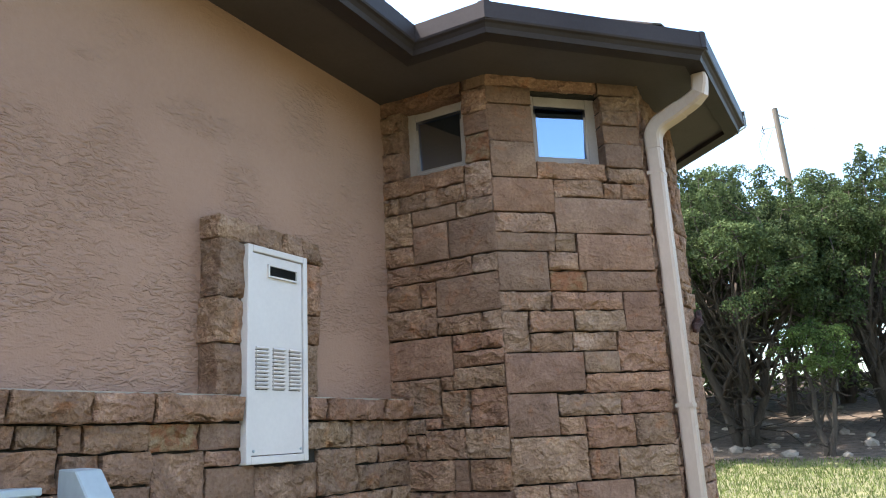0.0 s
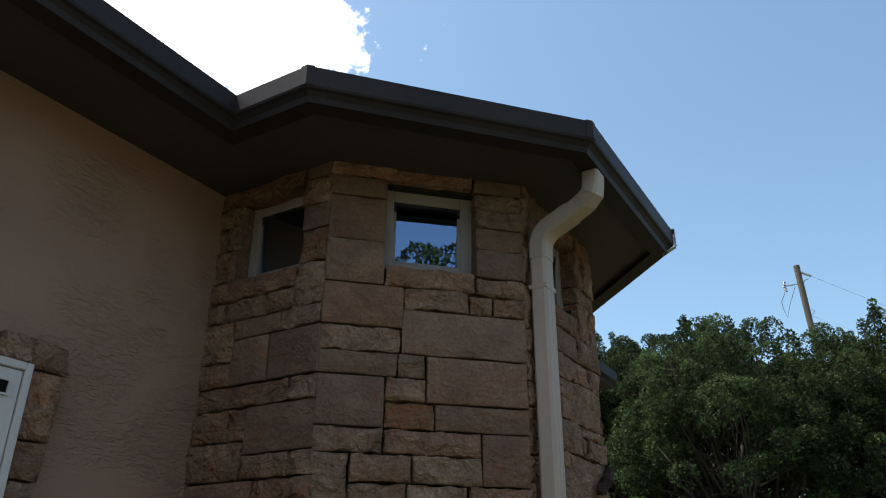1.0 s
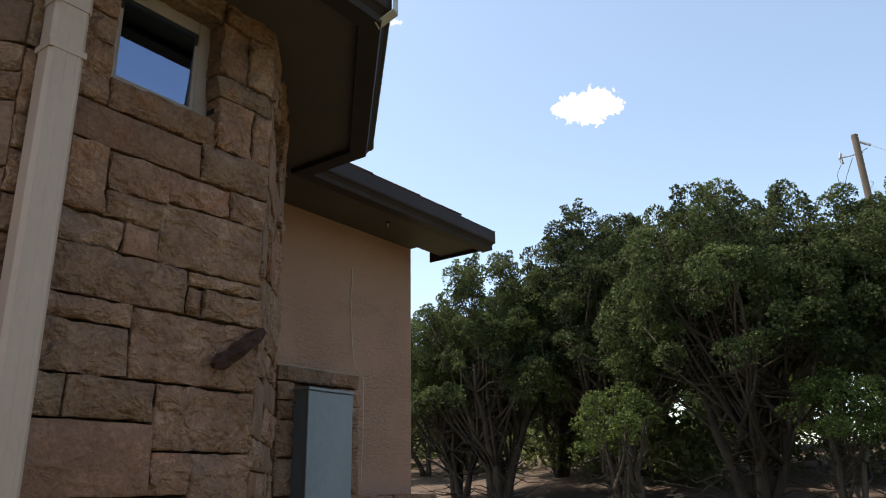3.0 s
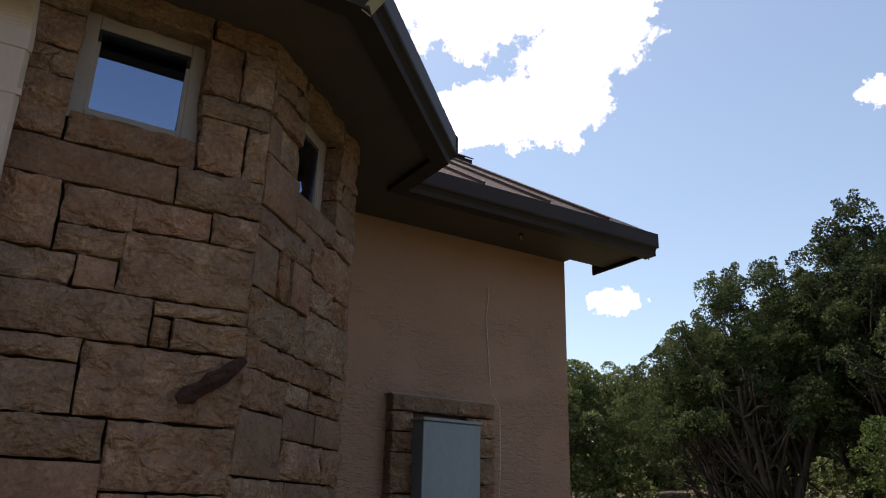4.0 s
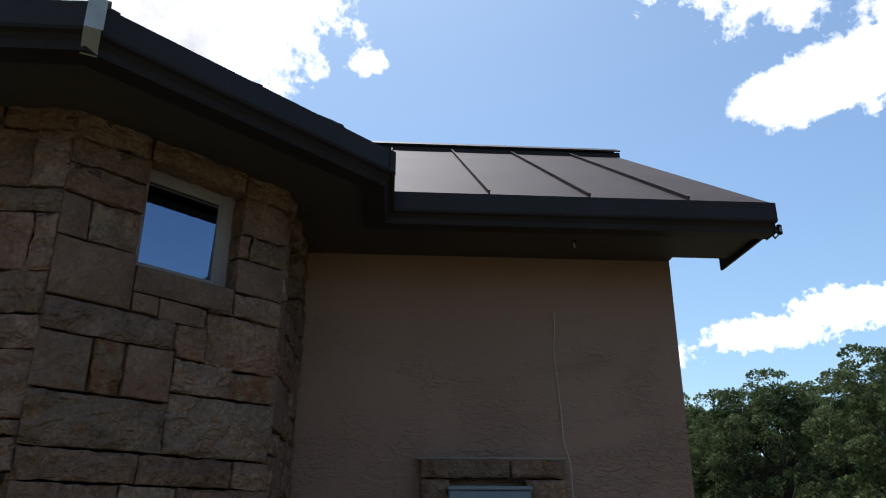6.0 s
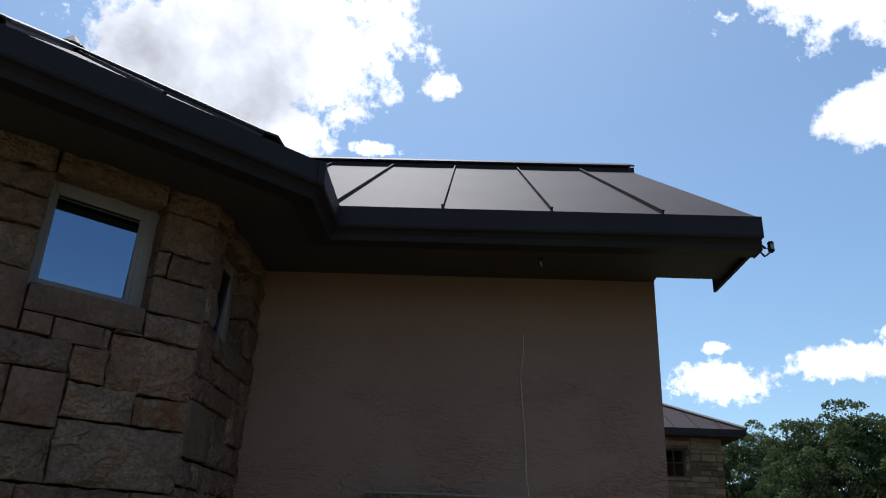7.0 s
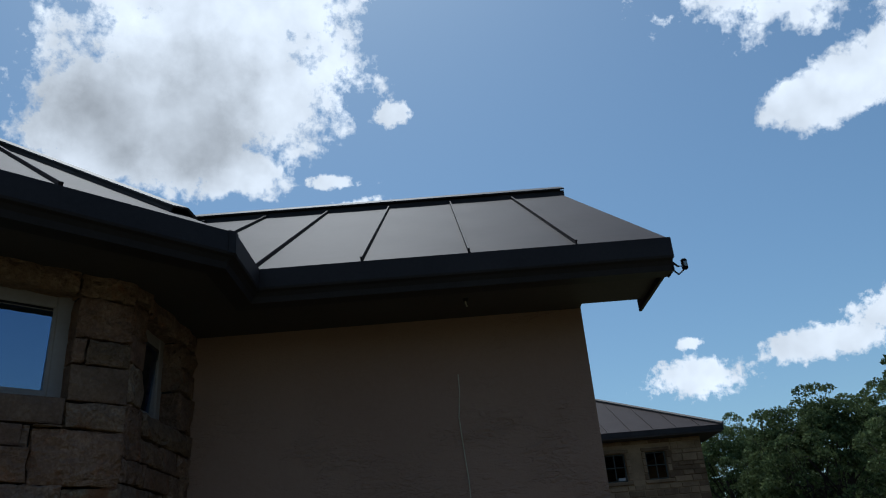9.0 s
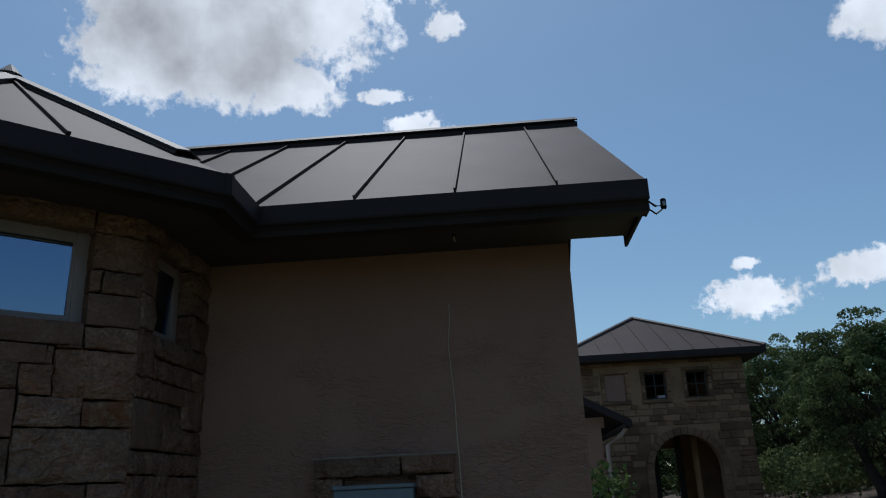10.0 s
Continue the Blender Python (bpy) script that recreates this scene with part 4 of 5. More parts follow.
# ---- stone base and surrounds on the long wall ----
def base_course(name, face, y0, y1, top, cap_blocks, blocks, rng_, label, low):
    m = face_matrix((face, 0), (0, 1))
    deep = abs(face - (WALL_1 if y0 < 4 else WALL_2))
    b = boxes(((y0 / 100, 0.025, 0), (y1 / 100, deep + 0.05, top / 100 - 0.01)))
    w = link_mesh(name, b, MORTAR)
    w.matrix_world = m
    tagged(w, label, "stone wall", kind="structure")
    lay_stones(w, blocks + fill_courses(y0, y1, 0, low, rng_), rng_, ((178, 126, 200, 136),), (), 0.06)
    for cb in cap_blocks:
        v, f = stone_mesh(cb[0] / 100, cb[1] / 100, cb[2] / 100, cb[3] / 100, True, rng_, deep + 0.06)
        ob = new("cap_stone", mesh_from("cap_stone", v, f, SANDSTONE, True))
        crisp(ob.data)
        ob.parent = w
        ob.location = (0, -0.035, 0)
    return w


rng = random.Random(5)
caps_1 = [(127, 136, 154, 146), (154, 136, 178, 146), (178, 136, 219, 146), (259, 136, 270, 146), (270, 136, 316, 146), (316, 136, 340, 146)]
caps_1 += [(u, 136, min(u + 32, 127), 146) for u in range(-400, 127, 32)]
base_1 = [(118, 129, 131, 136), (131, 129, 145, 136), (145, 127, 153, 136), (153, 127, 178, 136), (178, 126, 200, 136), (200, 126, 224, 136), (118, 116, 146, 129), (146, 116, 160, 127),
          (160, 116, 179, 127), (179, 104, 203, 126), (203, 120, 224, 126), (203, 104, 228, 120), (228, 104, 267, 119), (267, 104, 295, 124), (258, 124, 292, 136), (292, 124, 316, 136),
          (316, 124, 340, 136), (295, 116, 314, 124), (295, 104, 340, 116), (314, 116, 340, 124), (118, 104, 150, 116), (150, 104, 179, 116)]
base_1 += fill_courses(-100, 118, 104, 136, rng)
base_course("wall_base_south", -2.10, -100, 340, 146, caps_1, base_1, rng, "sandstone base with a projecting cap of long blocks", 104)
caps_2 = [(557, 128, 590, 139), (590, 128, 620, 139), (620, 128, 664, 139), (664, 128, 712, 139), (712, 128, 757, 139)]
base_course("wall_base_north", -2.15, 557, 748, 139, caps_2, fill_courses(557, 748, 100, 128, rng), rng, "sandstone base with a projecting cap under stucco", 100)


def surround(name, face, wall_x, blocks, label, seed):
    s = thing(name, label, "stone surround", m=face_matrix((face, 0), (0, 1)))
    r = random.Random(seed)
    for b in blocks:
        v, f = stone_mesh(b[0] / 100, b[1] / 100, b[2] / 100, b[3] / 100, True, r, face - wall_x + 0.01)
        ob = new("stone", mesh_from("stone", v, f, SANDSTONE, True))
        crisp(ob.data)
        ob.parent = s


surround("panel_surround", -2.10, WALL_1, [(206, 207, 245, 217), (245, 207, 257, 217), (257, 206, 272, 217), (207, 184, 224, 207), (206, 166, 224, 184), (207, 146, 224, 166),
                                           (256, 182, 271, 206), (256, 169, 270, 182), (256, 146, 269, 169)], "rough sandstone blocks framing the white access panel", 3)
surround("meter_surround", -2.18, WALL_2, [(616, 203, 658, 212), (658, 203, 684, 212), (616, 192, 630, 203), (665, 192, 684, 203), (616, 181, 630, 192), (666, 181, 684, 192),
                                           (616, 160, 630, 181), (665, 166, 684, 181), (616, 139, 630, 160), (666, 139, 684, 166)], "sandstone blocks framing the grey electrical box", 4)

for name, lo, hi in (("mortar_line", (WALL_1 - 0.01, -1.0, 1.452), (-2.105, 2.20, 1.464)), ("mortar_line", (WALL_1 - 0.01, 2.60, 1.452), (-2.105, 3.38, 1.464)), ("mortar_line", (WALL_2 - 0.01, 6.15, 2.115), (-2.184, 6.845, 2.126))):
    tagged(link_mesh(name, boxes((lo, hi), bevel=0.004), PALEMORTAR), "pale mortar fillet on top of the stone course", "mortar", kind="structure")

# ---- white access panel ----
heater = thing("access_panel", "white steel water heater panel set in stone", "access panel", m=face_matrix((-2.083, 0), (0, 1)))
yl, yr, zb, zt = 2.205, 2.572, 1.198, 2.068
part("frame", boxes(((yl, -0.012, zb), (yl + 0.028, 0.03, zt)), ((yr - 0.028, -0.012, zb), (yr, 0.03, zt)), ((yl + 0.028, -0.012, zb), (yr - 0.028, 0.03, zb + 0.03)), ((yl + 0.028, -0.012, zt - 0.028), (yr - 0.028, 0.03, zt)), bevel=0.003), WHITEMETAL, heater)
door = boxes(((yl + 0.031, -0.004, zb + 0.033), (yr - 0.031, 0.02, zt - 0.031)), bevel=0.002)
door_ob = part("door", door, WHITEMETAL, heater)
part("flue_vent_frame", boxes(((yl + 0.118, -0.014, 1.945), (yr - 0.068, 0.0, 1.952)), ((yl + 0.118, -0.014, 1.993), (yr - 0.068, 0.0, 2.0)), ((yl + 0.118, -0.014, 1.952), (yl + 0.125, 0.0, 1.993)), ((yr - 0.075, -0.014, 1.952), (yr - 0.068, 0.0, 1.993))), WHITEMETAL, door_ob)
# solid black plate: the dark inside of the flue opening put into colour
part("flue_vent", boxes(((yl + 0.125, -0.007, 1.952), (yr - 0.075, 0.0, 1.993))), BLACKGAP, door_ob, "black flue slot")
part("vent_slat", boxes(((yl + 0.128, -0.0095, 1.971), (yr - 0.078, -0.0085, 1.9735))), BLACKGAP, door_ob)
for c in range(3):
    for k in range(11):
        y0, z0 = yl + 0.052 + c * 0.099, 1.490 + k * 0.0157
        lv = bmesh.new()
        add_box(lv, (y0, -0.008, -0.0045), (y0 + 0.070, 0.0015, 0.0045), 0.0, Matrix.Translation((0, -0.006, z0)) @ Matrix.Rotation(radians(-38), 4, "X"))
        part("louvre", lv, WHITEMETAL, door_ob)
        # black strip painting the dark of the opening under each louvre
        part("louvre_slot", boxes(((y0, -0.0052, z0 - 0.0075), (y0 + 0.070, -0.0035, z0 - 0.003))), BLACKGAP, door_ob)
for y in (yl + 0.045, yr - 0.045):
    r = bmesh.new()
    bmesh.ops.create_cone(r, cap_ends=True, segments=10, radius1=0.006, radius2=0.005, depth=0.006, matrix=Matrix.Translation((y, -0.006, zb + 0.05)) @ Matrix.Rotation(radians(90), 4, "X"))
    part("screw", r, GREYMETAL, door_ob)

# ---- grey boxes low on the long wall ----
hood = thing("conduit_hood", "pale grey metal hood with a sloping top on the stone base", "conduit hood", m=pose(-2.0, 1.50, 1.10, 0, 0, 0))
hb = bmesh.new()
prof = [(-0.10, -0.5), (0.055, -0.5), (0.055, 0.03), (-0.02, 0.125), (-0.10, 0.13)]
p0 = [hb.verts.new((x, -0.045, z)) for x, z in prof]
p1 = [hb.verts.new((x, 0.045, z)) for x, z in prof]
hb.faces.new(p0)
hb.faces.new(p1[::-1])
for i in range(5):
    hb.faces.new((p0[i], p0[(i + 1) % 5], p1[(i + 1) % 5], p1[i]))
bmesh.ops.recalc_face_normals(hb, faces=hb.faces)
bmesh.ops.bevel(hb, geom=list(hb.edges), offset=0.004, segments=1, profile=0.5, affect="EDGES")
part("body", hb, GREYMETAL, hood)
part("flange", boxes(((0.02, -0.052, -0.5), (0.06, -0.046, 0.02)), ((0.02, 0.046, -0.5), (0.06, 0.052, 0.02))), GREYMETAL, hood)
jbox = thing("junction_box", "pale grey metal junction box on the stone base", "junction box", m=pose(-2.0, 1.22, 0.93))
part("body", boxes(((-0.10, -0.1, -0.2), (0.02, 0.098, 0.235)), bevel=0.004), GREYMETAL, jbox)
part("lid", boxes(((-0.10, -0.108, 0.236), (0.03, 0.106, 0.258)), bevel=0.004), GREYMETAL, jbox)

# ---- electrical box on the far wall ----
ebox = thing("electrical_box", "blue-grey steel electrical box mounted in a stone surround", "electrical box", m=face_matrix((-2.06, 0), (0, 1)))
part("body", boxes(((6.29, 0.012, 1.15), (6.645, 0.13, 1.978)), bevel=0.004), BLUEGREY, ebox)
part("cover", boxes(((6.283, -0.006, 1.16), (6.652, 0.010, 1.972)), bevel=0.004), BLUEGREY, ebox)
part("rain_lip", boxes(((6.278, -0.014, 1.974), (6.657, 0.13, 1.992)), bevel=0.003), BLUEGREY, ebox)
part("latch", boxes(((6.448, -0.018, 1.2), (6.49, -0.006, 1.25)), bevel=0.003), BLUEGREY, ebox)
part("conduit", steady_tube([(6.46, 0.07, 1.16), (6.46, 0.07, 0.15)], 0.03), BLUEGREY, ebox)

# ---- hanging cord ----
cord = thing("hanging_cord", "thin pale cord hanging down the stucco to the box", "cord")
pts = [(-2.268, 6.842, 2.865), (-2.264, 6.838, 2.78), (-2.263, 6.832, 2.66), (-2.262, 6.838, 2.52), (-2.262, 6.846, 2.37), (-2.24, 6.856, 2.20), (-2.165, 6.862, 2.10), (-2.168, 6.866, 1.80), (-2.168, 6.86, 1.45)]
part("strand", steady_tube([Vector(p) + Vector((0, 0.004 * math.sin(i * 2.1), 0)) for i, p in enumerate(pts)], 0.0027, 6), CORD, cord)
part("hook", steady_tube([(-2.0, 6.90, 3.152), (-2.0, 6.90, 3.125), (-2.0, 6.906, 3.112)], 0.004, 6), CORD, cord)
part("clip", boxes(((-2.01, 6.89, 3.138), (-1.99, 6.91, 3.152))), TRIM, cord)

# ---- sensor at the gable corner ----
sensor = thing("eave_sensor", "small dark weather sensor on a bracket at the gutter end", "sensor", m=pose(-1.80, 7.806, 3.17))
part("arm", steady_tube([(-0.01, 0, 0.02), (-0.05, 0.05, 0.0), (-0.09, 0.085, 0.015)], 0.005, 6), TRIM, sensor)
part("brace", steady_tube([(-0.01, 0, -0.02), (-0.06, 0.05, -0.035), (-0.09, 0.085, -0.005)], 0.004, 6), TRIM, sensor)
sb = boxes(((-0.108, 0.085, 0.0), (-0.086, 0.110, 0.052)), bevel=0.005)
part("housing", sb, BLACKGAP, sensor)
part("lens", boxes(((-0.086, 0.09, 0.012), (-0.081, 0.105, 0.036)), bevel=0.002), GREYMETAL, sensor)

# ---- downspout ----
def box_tube(points, wide, deep, first_side):
    """A rectangular pipe along points; wide runs along y."""
    bm = bmesh.new()
    rings = []
    pts = [Vector(p) for p in points]
    for i, p in enumerate(pts):
        d = (pts[min(i + 1, len(pts) - 1)] - pts[max(i - 1, 0)]).normalized()
        side = (Vector(first_side) - d * d.dot(Vector(first_side))).normalized()
        out = d.cross(side).normalized()
        r = 0.012
        ring = []
        for sx, sy in ((1, 1), (-1, 1), (-1, -1), (1, -1)):
            for ax, ay in (((0, 1), (1, 0)) if sx * sy > 0 else ((1, 0), (0, 1))):
                ring.append(bm.verts.new(p + side * sx * (wide / 2 - r * ax) + out * sy * (deep / 2 - r * ay)))
        rings.append(ring)
    for a, b in zip(rings, rings[1:]):
        for k in range(8):
            bm.faces.new((a[k], a[(k + 1) % 8], b[(k + 1) % 8], b[k]))
    bm.faces.new(rings[0])
    bm.faces.new(rings[-1][::-1])
    bmesh.ops.recalc_face_normals(bm, faces=bm.faces)
    return bm


spout = thing("downspout", "tan painted rectangular downspout with an offset elbow", "downspout")
sx, sy = -0.835, 4.036 + 0.075
part("pipe", box_tube([(sx, sy, 0.12), (sx, sy, 2.82)], 0.102, 0.078, (0, 1, 0)), SPOUT, spout)
bend = []
for k in range(8):
    a = k / 7
    ang = radians(72 * min(a * 1.0, 1))
    bend.append((sx + 0.10 * (1 - math.cos(ang)), sy - 0.01 * a, 2.825 + 0.09 * math.sin(ang) + 0.015 * a))
low_end = Vector(bend[-1])
top_end = Vector((-0.535, 4.055, 3.115))
p1_, p2_ = low_end + Vector((0.105, -0.012, 0.04)), low_end + Vector((0.15, -0.018, 0.058))
upper = []
for k in range(6):
    a = k / 5
    upper.append(tuple(p2_.lerp(Vector((top_end.x, top_end.y, p2_.z + 0.03)), a) if a < 0.6 else Vector((top_end.x - 0.02 * (1 - a), top_end.y, p2_.z + 0.03 + (a - 0.55) * 0.17))))
part("lower_elbow", box_tube([(sx, sy, 2.77)] + bend + [tuple(p1_)], 0.109, 0.085, (0, 1, 0)), SPOUT, spout)
part("upper_elbow", box_tube([tuple(low_end + Vector((0.05, -0.006, 0.02))), tuple(p1_), *upper, tuple(top_end)], 0.102, 0.078, (0, 1, 0)), SPOUT, spout)
for z in (2.62, 1.35):
    part("strap", boxes(((sx - 0.045, sy - 0.0535, z), (sx + 0.0415, sy + 0.0535, z + 0.02))), SPOUT, spout)
for y in (-0.03, 0.0, 0.03):
    part("rib", boxes(((sx + 0.0385, sy + y - 0.004, 0.13), (sx + 0.0400, sy + y + 0.004, 2.68)), bevel=0.0006), SPOUT, spout)
part("outlet", box_tube([(sx, sy, 0.16), (sx, sy, 0.09), (sx + 0.12, sy, 0.05)], 0.108, 0.084, (0, 1, 0)), SPOUT, spout)

# ---- rusty spike in the wall ----
spike = thing("rusty_spike", "rust-red iron spike lying against the stone", "iron spike")
r = random.Random(8)
a, b = Vector((-0.862, 4.735, 1.805)), Vector((-0.862, 4.925, 1.945))
pts = [a.lerp(b, k / 6) + Vector((r.uniform(-0.004, 0.006), 0, r.uniform(-0.006, 0.006))) for k in range(7)]
v, f = tube_arrays(pts, [0.017, 0.029, 0.027, 0.03, 0.026, 0.023, 0.016], 7)
v = [tuple(Vector(p) + Vector((r.uniform(-0.008, 0.008) for _ in range(3)))) for p in v]
tagged(new("rod", mesh_from("rod", v, f, RUSTIRON, False)), "").parent = spike


# ---- trees ----
def crown_leaves(centres, radii, per, size, rng_, flat=0.75, lift=0.35):
    """Many small leaf sprays round clump centres, thinner inside, as one mesh."""
    verts, faces = [], []
    for c, rad in zip(centres, radii):
        n = int(per * (rad / 0.5) ** 1.6)
        d = rng_.normal(size=(n, 3))
        d /= np.linalg.norm(d, axis=1)[:, None]
        d[:, 2] = np.where(rng_.random(n) < 0.7, np.abs(d[:, 2]), d[:, 2]) * 1.1 - lift * 0.4
        rr = rad * rng_.uniform(0.55, 1.1, n) ** 0.5
        p = np.array(c) + d * rr[:, None] * np.array((1, 1, flat))
        t = rng_.normal(size=(n, 3)) + d * 0.25
        t /= np.linalg.norm(t, axis=1)[:, None]
        s = np.cross(t, rng_.normal(size=(n, 3)))
        s /= np.linalg.norm(s, axis=1)[:, None]
        ln = size * rng_.uniform(0.6, 1.4, n)[:, None]
        q = np.stack((p + s * ln * 0.42, p - s * ln * 0.42, p + t * ln * 0.85), 1).reshape(-1, 3)
        k = len(verts)
        verts.extend(map(tuple, q))
        faces.extend((k + 3 * i, k + 3 * i + 1, k + 3 * i + 2) for i in range(n))
    return verts, faces


def make_tree(kind, tall, wide, stems, clumps, per, size, seed, foliage, label, category, bare=0.35, shape=0.45, clump=(0.19, 0.37), skirt=0.6, flat=0.75, sprigs=0):
    """A tree at the origin: leaning tapered stems, forked limbs to each clump, and a ragged crown."""
    rng_ = np.random.default_rng(seed)
    tree = thing(kind, label, category)
    cz = tall * (1 - shape) - 0.1
    centres, radii = [], []
    for _ in range(clumps):
        d = rng_.normal(size=3)
        d /= np.linalg.norm(d)
        if d[2] < -skirt:
            d[2] *= -0.6
        k = rng_.uniform(0.62, 1.0)
        c = np.array((d[0] * wide * k, d[1] * wide * k, cz + d[2] * tall * shape * k))
        c[:2] *= 1 + 0.16 * math.sin(3 * math.atan2(d[1], d[0]) + seed)
        centres.append(c)
        radii.append(rng_.uniform(*clump) * (0.75 + 0.25 * wide / 2))
    tips = []
    for k in range(sprigs):
        p = max((centres[int(rng_.integers(clumps))] for _ in range(4)), key=lambda e: e[2])
        up = np.array((rng_.normal() * 0.12, rng_.normal() * 0.12, rng_.uniform(0.28, 0.6)))
        tips.append((p, p + up))
        for q in (0.45, 0.75, 1.0):
            centres.append(p + up * q)
            radii.append(0.13 * (1.25 - q * 0.6))
    verts, faces = [], []

    def limb(points, rad, sides):
        v, f = tube_arrays(points, rad, sides)
        k = len(verts)
        verts.extend(v)
        faces.extend(tuple(i + k for i in q) for q in f)

    tops = []
    for s in range(stems):
        a = 2 * math.pi * s / stems + rng_.uniform(-0.5, 0.5)
        lean = rng_.uniform(0.25, 0.6) * wide * (0.35 if stems == 1 else 1)
        pts = []
        for k in range(7):
            t = k / 6
            pts.append((math.cos(a) * (0.08 + lean * t ** 1.3) + rng_.uniform(-0.07, 0.07), math.sin(a) * (0.08 + lean * t ** 1.3) + rng_.uniform(-0.07, 0.07), -0.2 + t * (cz + 0.2)))
        r0 = 0.035 * tall / max(stems, 2) ** 0.5 * rng_.uniform(0.8, 1.15)
        limb(pts, [r0 * (1.25 - 0.95 * k / 6) for k in range(7)], 7)
        tops.append(pts)
    for p, q in tips:
        limb([p, (p + q) / 2, q], [0.012, 0.008, 0.003], 4)
    done = []
    for c in centres[:clumps]:
        st = tops[int(rng_.integers(len(tops)))]
        p = np.array(st[int(rng_.integers(2, 6))])
        done.append(c)
        if len(done) % 6 != 1:
            near = min(done[:-1] or [p], key=lambda e: float(np.sum((e - c) ** 2)))
            limb([near, (near + c) / 2 + rng_.normal(size=3) * 0.06, c], [0.014, 0.01, 0.005], 4)
            continue
        mid = (p + c) / 2 + rng_.normal(size=3) * 0.16
        q1 = p * 0.7 + mid * 0.3 + rng_.normal(size=3) * 0.06
        limb([p, q1, mid, c], [0.045, 0.034, 0.024, 0.008], 5)
        for _ in range(2):
            limb([mid, mid + rng_.normal(size=3) * 0.25, mid + rng_.normal(size=3) * 0.5], [0.014, 0.009, 0.003], 3)
    for _ in range(int(60 * bare)):
        st = tops[int(rng_.integers(len(tops)))]
        p = np.array(st[int(rng_.integers(1, 5))])
        d = rng_.normal(size=3)
        d[2] *= 0.5
        d /= np.linalg.norm(d)
        ln = rng_.uniform(0.5, 1.3) * wide * 0.5
        limb([p, p + d * ln * 0.5 + rng_.normal(size=3) * 0.1, p + d * ln + np.array((0, 0, rng_.uniform(-0.2, 0.3)))], [0.02, 0.012, 0.004], 4)
    trunk = new("trunk", mesh_from("trunk", verts, faces, BARK, True))
    trunk.parent = tree
    crown = new("crown", mesh_from("crown", *crown_leaves(centres, radii, per, size, rng_, flat), foliage))
    crown.parent = tree
    return tree


def plant(tree, x, y, scale=1.0, turn=0.0, sink=0.05, tall=1.0):
    m = pose(x, y, height(x, y) - sink, 0, 0, turn) @ Matrix.Diagonal((scale, scale, scale * tall, 1))
    tree.matrix_world = m
    return tree


def plant_copy(tree, x, y, scale=1.0, turn=0.0, tall=1.0):
    ob = copy_thing(tree, Matrix.Identity(4))
    plant(ob, x, y, scale, turn, 0.05, tall)
    return ob


juniper_a = make_tree("juniper_tree", 6.0, 2.3, 4, 420, 1050, 0.048, 21, JUNIPER, "dark green juniper with several leaning grey stems", "tree", 1.0, 0.45, (0.13, 0.29), 0.40, 0.9, 26)
juniper_b = make_tree("juniper_tree", 6.1, 2.15, 3, 390, 1050, 0.048, 22, JUNIPER, "dark green juniper with several leaning grey stems", "tree", 1.0, 0.45, (0.13, 0.29), 0.40, 0.9, 22)
juniper_c = make_tree("juniper_tree", 5.7, 2.6, 5, 470, 1050, 0.048, 23, JUNIPER, "broad dark green juniper with twisted low stems", "tree", 1.3, 0.43, (0.13, 0.29), 0.36, 0.9, 26)
sapling = make_tree("juniper_sapling", 3.1, 0.85, 2, 46, 560, 0.05, 24, SHRUB, "small bright green juniper with bare thin stems", "tree", 0.5, 0.25, (0.18, 0.34))
oak_a = make_tree("live_oak", 6.4, 3.0, 3, 250, 330, 0.105, 25, OAK, "rounded live oak with a grey-green crown", "tree", 0.2, 0.46)
oak_b = make_tree("live_oak", 7.4, 2.9, 2, 190, 280, 0.105, 26, OAK, "tall ragged live oak with open crown", "tree", 0.3, 0.46, (0.23, 0.5))
plant(juniper_a, -8.2, 18.0, 0.97, 20)
plant(juniper_b, -5.6, 18.3, 1.05, 80)
plant(juniper_c, -2.5, 17.0, 1.04, 200)
plant(sapling, -3.9, 14.8, 0.86, 10)
plant(oak_a, -18.0, 20.0, 0.88, 0)
plant(oak_b, -24.5, 24.0, 0.77, 40)
